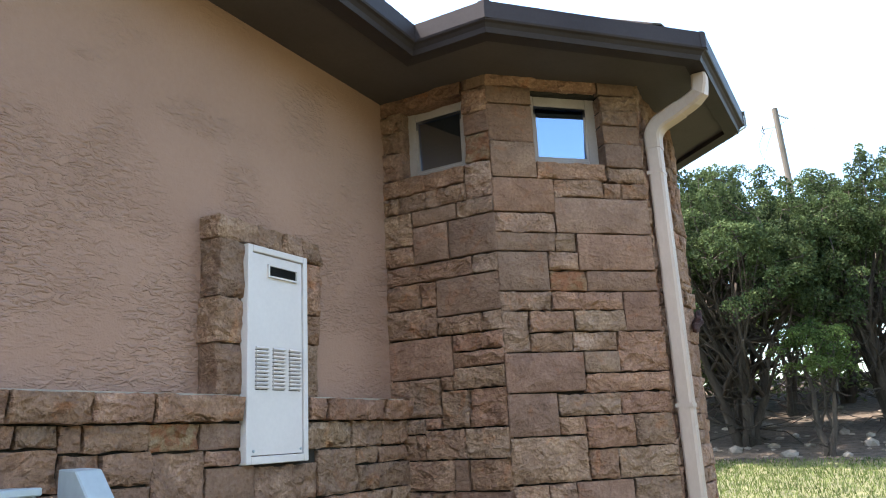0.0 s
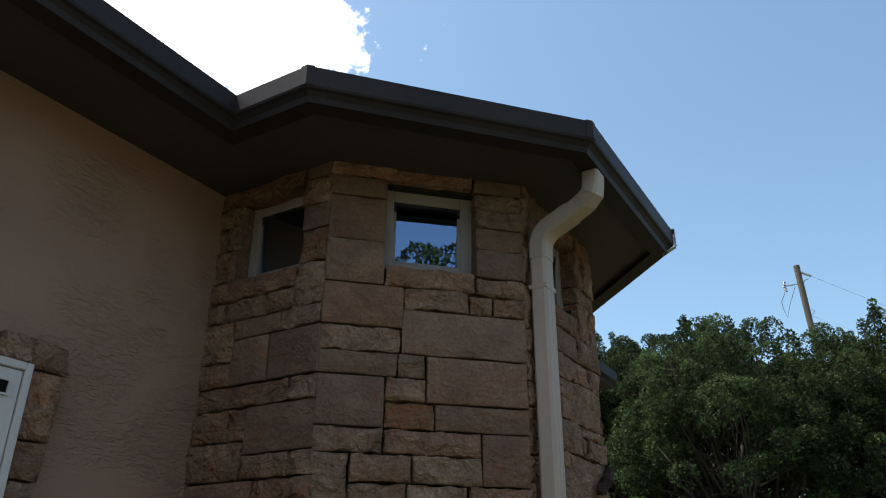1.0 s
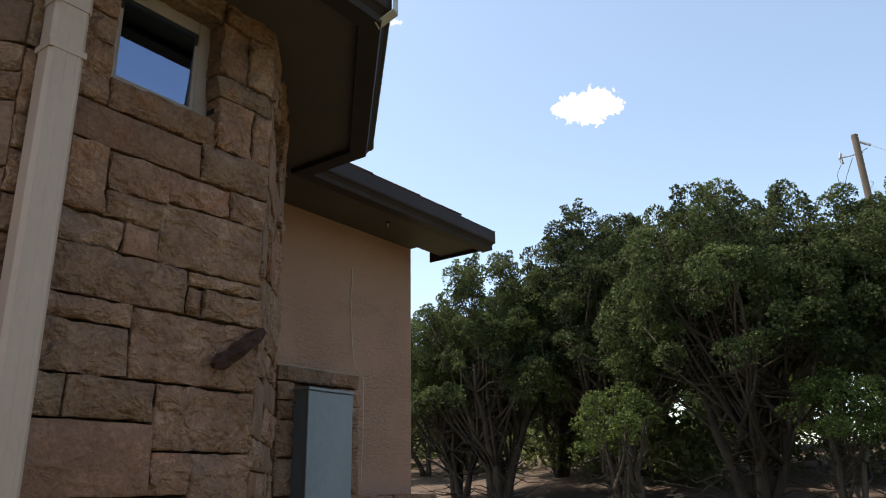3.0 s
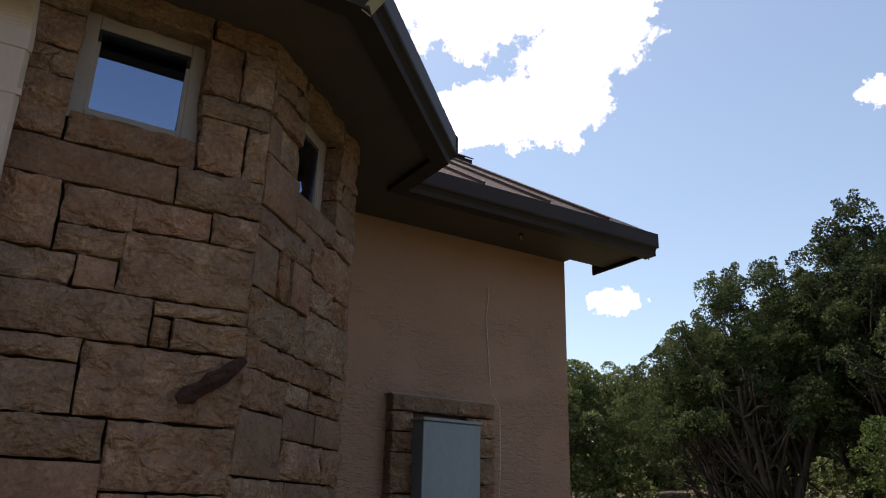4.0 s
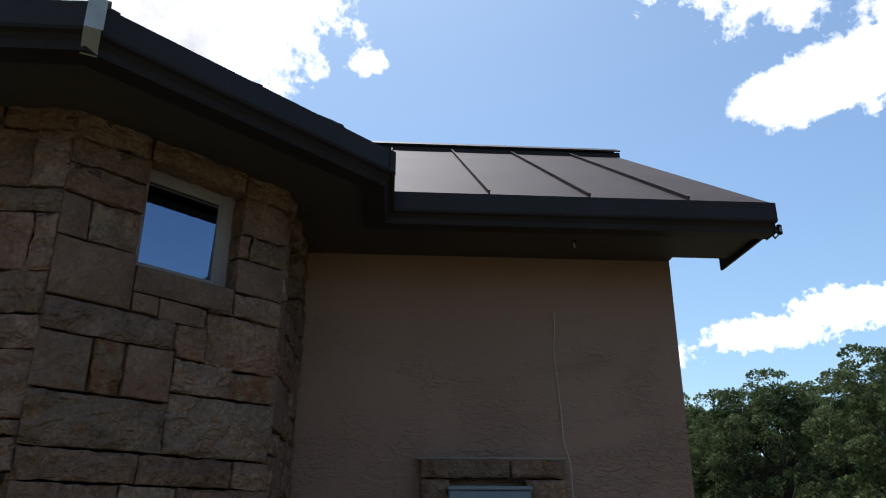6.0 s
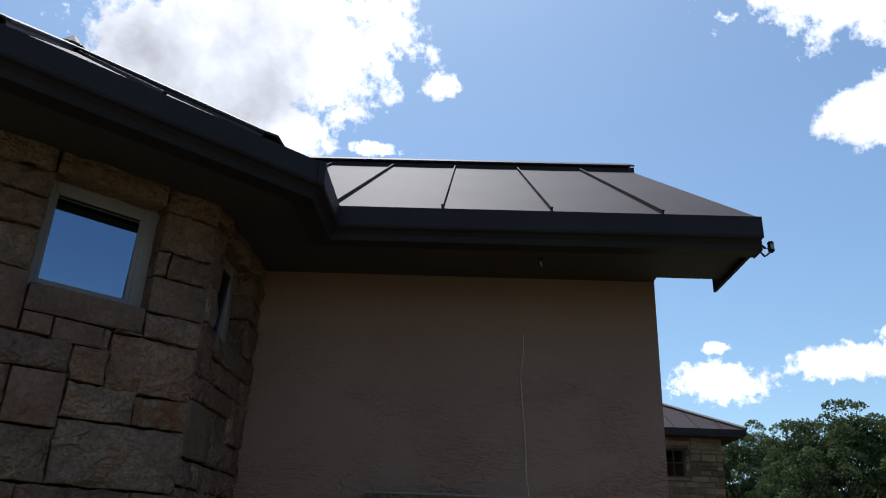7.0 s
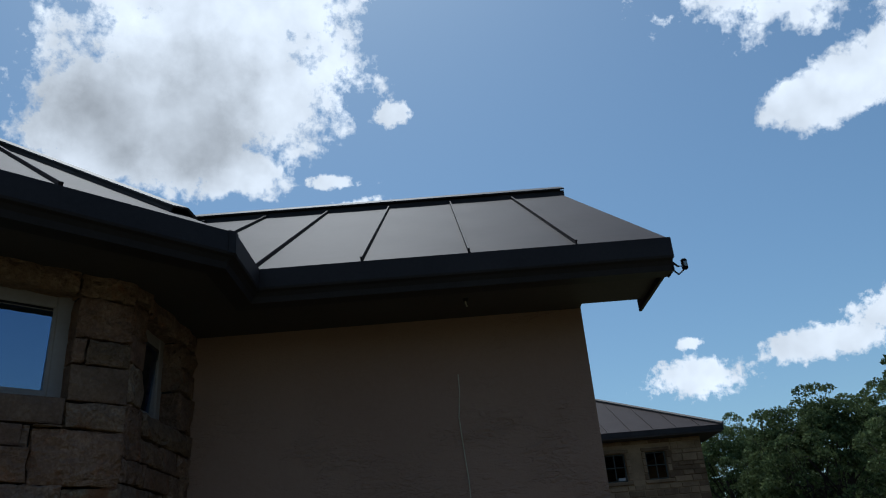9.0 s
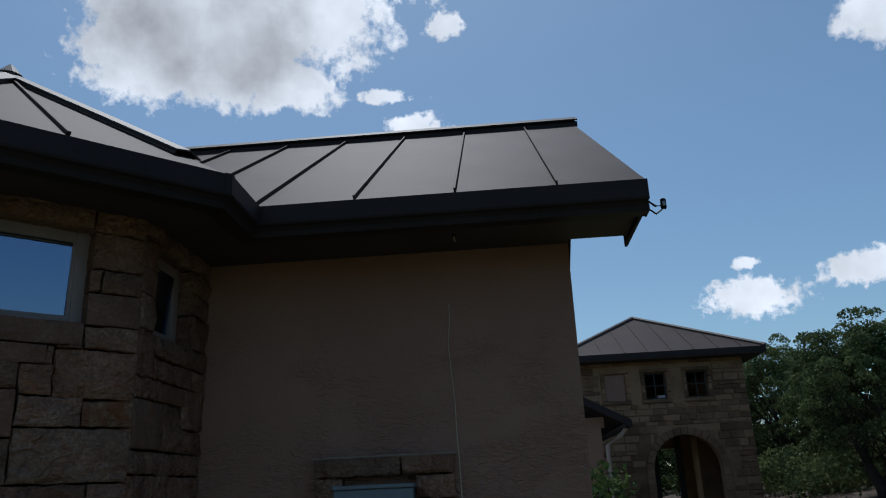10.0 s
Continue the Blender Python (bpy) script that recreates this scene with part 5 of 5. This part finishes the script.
for src, x, y, s, a, t in [
    (juniper_c, -9.9, 18.8, 0.8, 130, 1.0), (juniper_b, 0.3, 18.0, 0.9, 250, 1.0), (juniper_a, 2.3, 17.6, 0.66, 300, 1.0), (juniper_a, -6.9, 22.2, 1.1, 210, 1.0), (juniper_b, -3.8, 22.5, 1.1, 10, 1.0), (juniper_a, -0.8, 22.0, 0.94, 140, 1.0),
    (juniper_c, 2.0, 22.6, 0.72, 330, 1.0), (juniper_a, -9.2, 22.6, 0.86, 95, 1.0), (sapling, -0.9, 15.8, 0.8, 140, 1.0), (sapling, -1.9, 20.6, 1.05, 60, 1.0),
    (oak_a, -14.6, 23.5, 0.68, 220, 1.0), (oak_b, -20.4, 25.0, 0.68, 120, 1.0), (oak_b, -24.5, 18.9, 0.78, 75, 1.0), (oak_b, -29.5, 24.6, 0.78, 260, 1.0), (oak_a, -35.0, 22.5, 0.85, 310, 1.0),
    (oak_b, -33.0, 30.0, 0.8, 190, 1.0), (oak_a, -26.5, 30.0, 0.8, 20, 1.0), (juniper_c, -8.6, 27.5, 0.86, 40, 1.0), (juniper_a, -4.9, 28.2, 1.0, 180, 1.0), (juniper_b, -1.4, 27.0, 0.88, 20, 1.0), (juniper_c, 1.6, 28.0, 0.7, 230, 1.0),
    (oak_b, -41.0, 22.0, 1.0, 150, 1.0), (oak_a, -30.5, 27.5, 0.8, 250, 1.0), (oak_a, -21.5, 29.5, 0.76, 330, 1.0), (oak_b, -17.0, 28.5, 0.58, 210, 1.0),
    (oak_b, 17.5, 2.5, 1.0, 20, 1.0), (oak_b, 7.8, -2.2, 0.85, 130, 1.0), (juniper_c, 16.0, -4.5, 1.1, 0, 1.0), (oak_b, 22.0, -9.0, 1.1, 75, 1.0), (oak_a, 12.5, -14.0, 1.0, 50, 1.0),
]:
    plant_copy(src, x, y, s * (1.06 if x < 2.2 else 1.0), a, t)

# ---- undergrowth and far woods ----
def woods(name, label, spots, per, size, seed, foliage):
    rng_ = np.random.default_rng(seed)
    centres, radii = [], []
    for x, y, top, wide in spots:
        for _ in range(int(5 + top * 2.2)):
            centres.append((x + rng_.normal() * wide, y + rng_.normal() * wide * 0.7, height(x, y) + rng_.uniform(0.1, 1.0) * top))
            radii.append(rng_.uniform(0.45, 0.95))
    tagged(new(name, mesh_from(name, *crown_leaves(centres, radii, per, size, rng_), foliage)), label, name, kind="stuff")


r = random.Random(12)
woods("far_woods", "distant dark evergreen woods closing the slope", [(x, r.uniform(33, 52), r.uniform(3.2, 5.5), 1.5) for x in (r.uniform(-75, 30) for _ in range(110)) if not -7 < x < 12] + [(r.uniform(-70, -45), r.uniform(8, 33), r.uniform(3.0, 6.0), 1.5) for _ in range(26)], 45, 0.40, 51, JUNIPER)
woods("undergrowth", "scrubby undergrowth between the juniper stems", [(r.uniform(-15, 9), r.uniform(19.5, 27), r.uniform(0.4, 1.3), 0.7) for _ in range(12)] + [(r.uniform(-42, -15), r.uniform(19, 26), r.uniform(0.6, 1.8), 0.9) for _ in range(22)] + [(r.uniform(-44, -24), r.uniform(18.5, 25), r.uniform(0.5, 1.4), 0.9) for _ in range(24)], 100, 0.14, 52, OAK)

# ---- rubble and grass ----
r = random.Random(31)
verts, faces = [], []
ico = bmesh.new()
bmesh.ops.create_icosphere(ico, subdivisions=1, radius=1)
iv = [v.co.copy() for v in ico.verts]
it = [tuple(v.index for v in f.verts) for f in ico.faces]
ico.free()
for _ in range(420):
    x, y = r.uniform(-12, 9), 15.4 + abs(r.gauss(0, 1)) * 2.6
    s = min(r.expovariate(26) + 0.015, 0.14)
    k, z = len(verts), height(x, y)
    q = Vector((r.uniform(0.8, 1.6), r.uniform(0.7, 1.2), r.uniform(0.45, 0.8)))
    for v in iv:
        n_ = 1 + 0.25 * noise.noise(v * 2 + Vector((x, y, 0)))
        verts.append((x + v.x * s * q.x * n_, y + v.y * s * q.y * n_, z + s * 0.2 + v.z * s * q.z * n_))
    faces.extend(tuple(i + k for i in f) for f in it)
tagged(new("rubble", mesh_from("rubble", verts, faces, ROCK)), "pale limestone rubble scattered under the trees", "rubble", kind="stuff")
verts, faces = [], []
for _ in range(26000):
    x, y = r.uniform(-3.5, 5.0), 7.5 + 8.0 * r.random() ** 0.8
    z, h, a = height(x, y), r.uniform(0.03, 0.08), r.uniform(0, 6.28)
    k = len(verts)
    dx, dy = math.cos(a) * 0.008, math.sin(a) * 0.008
    verts.extend(((x - dx, y - dy, z), (x + dx, y + dy, z), (x + r.uniform(-0.03, 0.03), y + r.uniform(-0.03, 0.03), z + h)))
    faces.append((k, k + 1, k + 2))
tagged(new("grass", mesh_from("grass", verts, faces, BLADES)), "short sunlit mown grass", "grass", kind="stuff")

# ---- utility pole on the slope ----
PX, PY = -2.4, 40.0
gz = height(PX, PY)
pole = thing("utility_pole", "weathered wooden utility pole with a fused cutout above the trees", "utility pole", m=pose(PX, PY, 0))
part("post", steady_tube([(0.5, 0, gz - 0.5), (0.27, 0, 8), (0, 0, 16.62)], 0.15, 12), POLEWOOD, pole)
part("bracket", boxes(((-0.72, -0.025, 15.64), (-0.06, 0.025, 15.7)), bevel=0.006), GREYMETAL, pole)
for k, (x, z, tip) in enumerate(((-0.74, 15.78, 0.05), (-0.68, 15.52, -0.03))):
    c = bmesh.new()
    for q in range(4):
        bmesh.ops.create_cone(c, cap_ends=True, segments=10, radius1=0.075, radius2=0.05, depth=0.06, matrix=Matrix.Translation((x + tip * q * 0.3, 0, z - 0.11 + q * 0.07)))
    part("cutout", c, GREYMETAL, pole)
part("jumper", steady_tube([(-0.74, 0, 15.35), (-0.98, 0, 14.9), (-0.96, 0, 14.5), (-0.85, 0, 14.05), (-0.6, 0, 14.75), (-0.24, 0, 15.55)], 0.014, 6), FARTRIM, pole)
part("jumper", steady_tube([(0.1, 0, 15.55), (0.24, 0, 15.78), (0.42, 0, 15.84)], 0.014, 6), FARTRIM, pole)
c = bmesh.new()
for q in range(5):
    bmesh.ops.create_cone(c, cap_ends=True, segments=10, radius1=0.07, radius2=0.055, depth=0.07,
                          matrix=Matrix.Translation((0.2 + q * 0.085, 0, 16.2 - q * 0.058)) @ Matrix.Rotation(radians(124), 4, "Y"))
part("insulator", c, GREYMETAL, pole)
part("hook", steady_tube([(0.17, 0, 13.98), (0.34, 0, 14.02), (0.38, 0, 14.2), (0.3, 0, 14.24)], 0.02, 6), GREYMETAL, pole)
wire = thing("power_line", "thin sagging power line running down from the pole", "power line")
part("strand", steady_tube([(PX + 0.6 + t * 30, PY - t * 3, 15.92 - 24 * t + 8 * t * t) for t in [k / 12 for k in range(13)]], 0.010, 6), GREYMETAL, wire)
part("strand", steady_tube([(PX + 0.2 + t * 30, PY - t * 3, 13.95 - 20 * t + 8 * t * t) for t in [k / 12 for k in range(13)]], 0.007, 6), GREYMETAL, wire)


# ---- far house ----
def far_house():
    fx, y0, y1 = -29.0, 4.0, 16.55
    eave, apex = 6.45, 8.55
    house = thing("stone_house", "two-storey stone house with an arched porch and hipped metal roof", "house")
    ys = [(11.15, 11.95, "blind"), (12.70, 13.53, "open"), (14.32, 15.12, "open")]
    wz0, wz1 = 4.95, 6.0
    arch_c, arch_r, spring = 13.95, 1.28, 2.3
    # front wall with window openings and the arch cut through
    items = []
    items.append(((fx - 0.4, y0, wz1), (fx, y1, eave)))
    edge_ = y0
    for a, b, k in ys:
        items.append(((fx - 0.4, edge_, wz0), (fx, a, wz1)))
        if k == "blind":
            items.append(((fx - 0.4, a, wz0), (fx - 0.09, b, wz1)))
        edge_ = b
    items.append(((fx - 0.4, edge_, wz0), (fx, y1, wz1)))
    top = spring + arch_r + 0.12
    items.append(((fx - 0.4, y0, top), (fx, y1, wz0)))
    items.append(((fx - 0.4, y0, 0), (fx, arch_c - arch_r, top)))
    items.append(((fx - 0.4, arch_c + arch_r, 0), (fx, y1, top)))
    bm = boxes(*items)
    steps = 14
    for k in range(steps):
        a0, a1 = math.pi * k / steps, math.pi * (k + 1) / steps
        ya, yb = arch_c + arch_r * math.cos(a1), arch_c + arch_r * math.cos(a0)
        za, zb_ = spring + arch_r * math.sin(a1), spring + arch_r * math.sin(a0)
        f = [bm.verts.new((fx, ya, za)), bm.verts.new((fx, yb, zb_)), bm.verts.new((fx, yb, top)), bm.verts.new((fx, ya, top))]
        q = [bm.verts.new((fx - 0.4, v.co.y, v.co.z)) for v in f]
        bm.faces.new(f)
        bm.faces.new(q[::-1])
        for i in range(4):
            bm.faces.new((f[(i + 1) % 4], f[i], q[i], q[(i + 1) % 4]))
    part("front_wall", bm, FARSTONE, house)
    part("side_wall", boxes(((fx - 9, y1 - 0.4, 0), (fx - 0.402, y1 - 0.002, eave))), FARSTONE, house)
    part("rear_wall", boxes(((fx - 9, y0, 3.4), (fx - 8.7, y1 - 0.41, eave)), ((fx - 9, y0, 0), (fx - 8.7, 13.4, 3.4)), ((fx - 9, 15.55, 0), (fx - 8.7, y1 - 0.41, 3.4))), FARSTONE, house)
    part("porch_ceiling", boxes(((fx - 8.7, y0, 4.2), (fx - 0.41, y1 - 0.41, 4.35))), INSIDE, house)
    # squared stones on the front
    r_ = random.Random(77)
    v_, f_ = [], []

    def block(ya, yb, za, zb_, out):
        k = len(v_)
        o = fx + out
        e = 0.015
        v_.extend(((fx, ya, za), (fx, yb, za), (fx, yb, zb_), (fx, ya, zb_), (o, ya + e, za + e), (o, yb - e, za + e), (o, yb - e, zb_ - e), (o, ya + e, zb_ - e)))
        f_.extend(((k + 4, k + 5, k + 6, k + 7), (k, k + 1, k + 5, k + 4), (k + 1, k + 2, k + 6, k + 5), (k + 2, k + 3, k + 7, k + 6), (k + 3, k, k + 4, k + 7)))

    z = 0.6
    while z < eave - 0.1:
        h = min(r_.choice((0.16, 0.2, 0.24, 0.3)), eave - z)
        y = 8.5
        while y < y1 - 0.02:
            w = r_.uniform(0.25, 0.75)
            if y1 - (y + w) < 0.2:
                w = y1 - y
            ya, yb = y + 0.012, y + w - 0.012
            hole = any(b_ > a - 0.16 and a_ < b + 0.16 for a, b, _ in ys for a_, b_ in ((ya, yb),) if z + h > wz0 - 0.16 and z < wz1 + 0.16)
            cy_, cz_ = (ya + yb) / 2, z + h / 2
            near = max(0.0, max(ya - arch_c, arch_c - yb)) if not (ya <= arch_c <= yb) else 0.0
            if z + h < spring:
                hole |= near < arch_r + 0.3
            elif z < spring + arch_r + 0.35:
                hole |= math.hypot(near, max(0.0, z - spring)) < arch_r + 0.3
            if not hole:
                block(ya, yb, z + 0.012, z + h - 0.012, r_.uniform(0.02, 0.05))
            y += w
        z += h
    for a, b, _ in ys:
        n_ = 4
        for k in range(n_):
            zz = wz0 + (wz1 - wz0) * k / n_
            block(a - 0.15, a - 0.01, zz + 0.01, zz + (wz1 - wz0) / n_ - 0.01, 0.055)
            block(b + 0.01, b + 0.15, zz + 0.01, zz + (wz1 - wz0) / n_ - 0.01, 0.055)
        block(a - 0.15, b + 0.15, wz1 + 0.01, wz1 + 0.15, 0.06)
        block(a - 0.17, b + 0.17, wz0 - 0.14, wz0 - 0.01, 0.09)
    ob = new("stone_facing", mesh_from("stone_facing", v_, f_, FARSTONE))
    ob.parent = house
    tagged(ob, "squared rubble facing", kind="stuff")
    # arch ring
    for k in range(17):
        a0, a1 = math.pi * (k + 0.06) / 17, math.pi * (k + 0.94) / 17
        b = bmesh.new()
        ring_ = [(arch_c + rr * math.cos(a), spring + rr * math.sin(a)) for rr, a in ((arch_r, a0), (arch_r + 0.28, a0), (arch_r + 0.28, a1), (arch_r, a1))]
        p = [b.verts.new((fx - 0.05, y, z)) for y, z in ring_]
        q = [b.verts.new((fx + 0.07, y, z)) for y, z in ring_]
        b.faces.new(p)
        b.faces.new(q[::-1])
        for i in range(4):
            b.faces.new((p[i], p[(i + 1) % 4], q[(i + 1) % 4], q[i]))
        bmesh.ops.recalc_face_normals(b, faces=b.faces)
        part("voussoir", b, FARSTONE, house)
    for s in (-1, 1):
        for k in range(7):
            ya = arch_c + s * (arch_r + 0.14)
            part("jamb_stone", boxes(((fx - 0.05, ya - 0.14, 0.3 + k * 0.29), (fx + 0.07, ya + 0.14, 0.575 + k * 0.29)), bevel=0.012), FARSTONE, house)
    # windows
    for a, b, k in ys:
        if k == "blind":
            part("blind_panel", boxes(((fx - 0.088, a + 0.01, wz0 + 0.01), (fx - 0.06, b - 0.01, wz1 - 0.01)), bevel=0.01), STUCCO, house, "stuccoed blind window")
            continue
        w = part("window", boxes(((fx - 0.2, a, wz0), (fx - 0.14, a + 0.06, wz1)), ((fx - 0.2, b - 0.06, wz0), (fx - 0.14, b, wz1)), ((fx - 0.2, a + 0.06, wz0), (fx - 0.14, b - 0.06, wz0 + 0.06)), ((fx - 0.2, a + 0.06, wz1 - 0.06), (fx - 0.14, b - 0.06, wz1))), FARTRIM, house)
        mid, mz = (a + b) / 2, wz0 + 0.55
        part("glazing_bar", boxes(((fx - 0.19, mid - 0.02, wz0 + 0.06), (fx - 0.15, mid + 0.02, wz1 - 0.06)), ((fx - 0.185, a + 0.06, mz - 0.02), (fx - 0.155, b - 0.06, mz + 0.02))), FARTRIM, w)
    part("sill_box", boxes(((fx - 0.33, 13.2, wz0 + 0.02), (fx - 0.22, 13.5, wz0 + 0.17)), bevel=0.01), WHITEMETAL, house, "white object on the sill")
    part("porch_screen", boxes(((fx - 4.0, 15.3, 0.2), (fx - 3.8, y1 - 0.41, 4.2))), FARSTONE, house)
    for y in (13.35, 14.4):
        part("porch_post", boxes(((fx - 4.2, y, 0.2), (fx - 3.95, y + 0.25, 4.2)), bevel=0.02), FARTRIM, house)
    # hipped roof
    ex, ey = fx + 0.75, y1 + 0.75
    B = Vector((ex, ey, eave + 0.25))
    C = Vector((fx - 10, ey, eave + 0.25))
    P = Vector((fx - 4.3, 13.3, apex + 0.5))
    L = Vector((ex, 9.3, eave + 0.25))
    for c in ((L, B, P), (B, C, P), (C, Vector((fx - 10, 9.3, eave + 0.25)), P), (Vector((fx - 10, 9.3, eave + 0.25)), L, P)):
        part("roof", slab(c, 0.06), ROOFING, house)
    for p, q in ((B, P), (L, P)):
        part("hip_cap", steady_tube([p + Vector((0, 0, 0.03)), q + Vector((0, 0, 0.05))], 0.08, 6), CAPPING, house)
    n_ = 9
    for k in range(1, n_):
        t = k / n_
        a = L.lerp(B, t)
        lim = P.y
        s = (a.y - L.y) / (lim - L.y) if a.y < lim else (B.y - a.y) / (B.y - lim)
        e = Vector((ex + (P.x - ex) * s, a.y, L.z + (P.z - L.z) * s))
        part("roof_seam", steady_tube([a + Vector((0, 0, 0.02)), e + Vector((0, 0, 0.02))], 0.012, 4), ROOFING, house)
    part("eave_board", boxes(((fx - 10, ey - 0.05, eave + 0.05), (ex, ey, eave + 0.24)), ((ex - 0.05, y0, eave + 0.05), (ex + 0.0, ey - 0.05, eave + 0.24))), TRIM, house)
    part("soffit_board", boxes(((fx - 9.9, y0, eave + 0.0), (ex - 0.052, ey - 0.052, eave + 0.05))), SOFFIT, house)
    # low wing in front, with its own eave, gutter and pipe
    wing = thing("low_wing", "low stucco wing with a sloping bronze eave and downpipe", "house wing")
    wx, wy = -21.0, 9.85
    part("wall", boxes(((wx - 6, wy - 4, 0), (wx, wy, 3.45))), STUCCO, wing)
    part("roof", slab([(wx + 0.5, wy - 2.2, 5.1), (wx + 0.5, wy + 0.75, 3.5), (wx - 6, wy + 0.75, 3.5), (wx - 6, wy - 2.2, 5.1)], -0.12), ROOFING, wing)
    part("barge_board", slab([(wx + 0.52, wy - 2.2, 5.0), (wx + 0.52, wy - 2.2, 5.22), (wx + 0.52, wy + 0.80, 3.6), (wx + 0.52, wy + 0.80, 3.38)], 0.05), TRIM, wing)
    part("gable_infill", boxes(((wx - 0.2, wy - 3, 3.45), (wx - 0.02, wy + 0.1, 3.75))), STUCCO, wing)
    part("gutter", boxes(((wx - 6, wy + 0.62, 3.38), (wx + 0.5, wy + 0.78, 3.52)), bevel=0.02), TRIM, wing)
    part("downpipe", steady_tube([(wx + 0.2, wy + 0.68, 3.4), (wx + 0.2, wy + 0.5, 3.2), (wx + 0.1, wy + 0.12, 2.95), (wx + 0.1, wy + 0.1, 0.1)], 0.06, 8), SPOUT, wing)


far_house()
canopy = thing("courtyard_canopy", "pale sloping canopy roof seen through the arch", "canopy", m=pose(-46, 17.2, 0))
part("roof", slab([(1.2, -2.6, 5.2), (1.2, 1.6, 3.9), (-2.0, 1.6, 3.9), (-2.0, -2.6, 5.2)], 0.08), WHITEMETAL, canopy)
for x, y in ((0.9, -2.4), (0.9, 1.3), (-1.7, -2.4), (-1.7, 1.3)):
    part("post", steady_tube([(x, y, height(-46, 17)), (x, y, 4.7 if y < 0 else 3.95)], 0.07, 8), FARTRIM, canopy)
terrace = random.Random(9)
lw = thing("terrace_wall", "low pale limestone terrace wall on the slope", "terrace wall")
for k in range(26):
    y = 19.0 + k * 0.42
    z = height(-31, y)
    part("block", boxes(((-31.2, y, z - 0.2), (-30.85, y + 0.40, z + terrace.uniform(0.30, 0.36))), bevel=0.015), ROCK, lw)
# shrub by the low wing
shrub = make_tree("shrub", 2.2, 0.8, 3, 24, 150, 0.09, 41, SHRUB, "pale green leafy shrub beside the wing", "shrub", 0.1, 0.40, (0.25, 0.4))
plant(shrub, -12.0, 8.45, 1.08, 0)
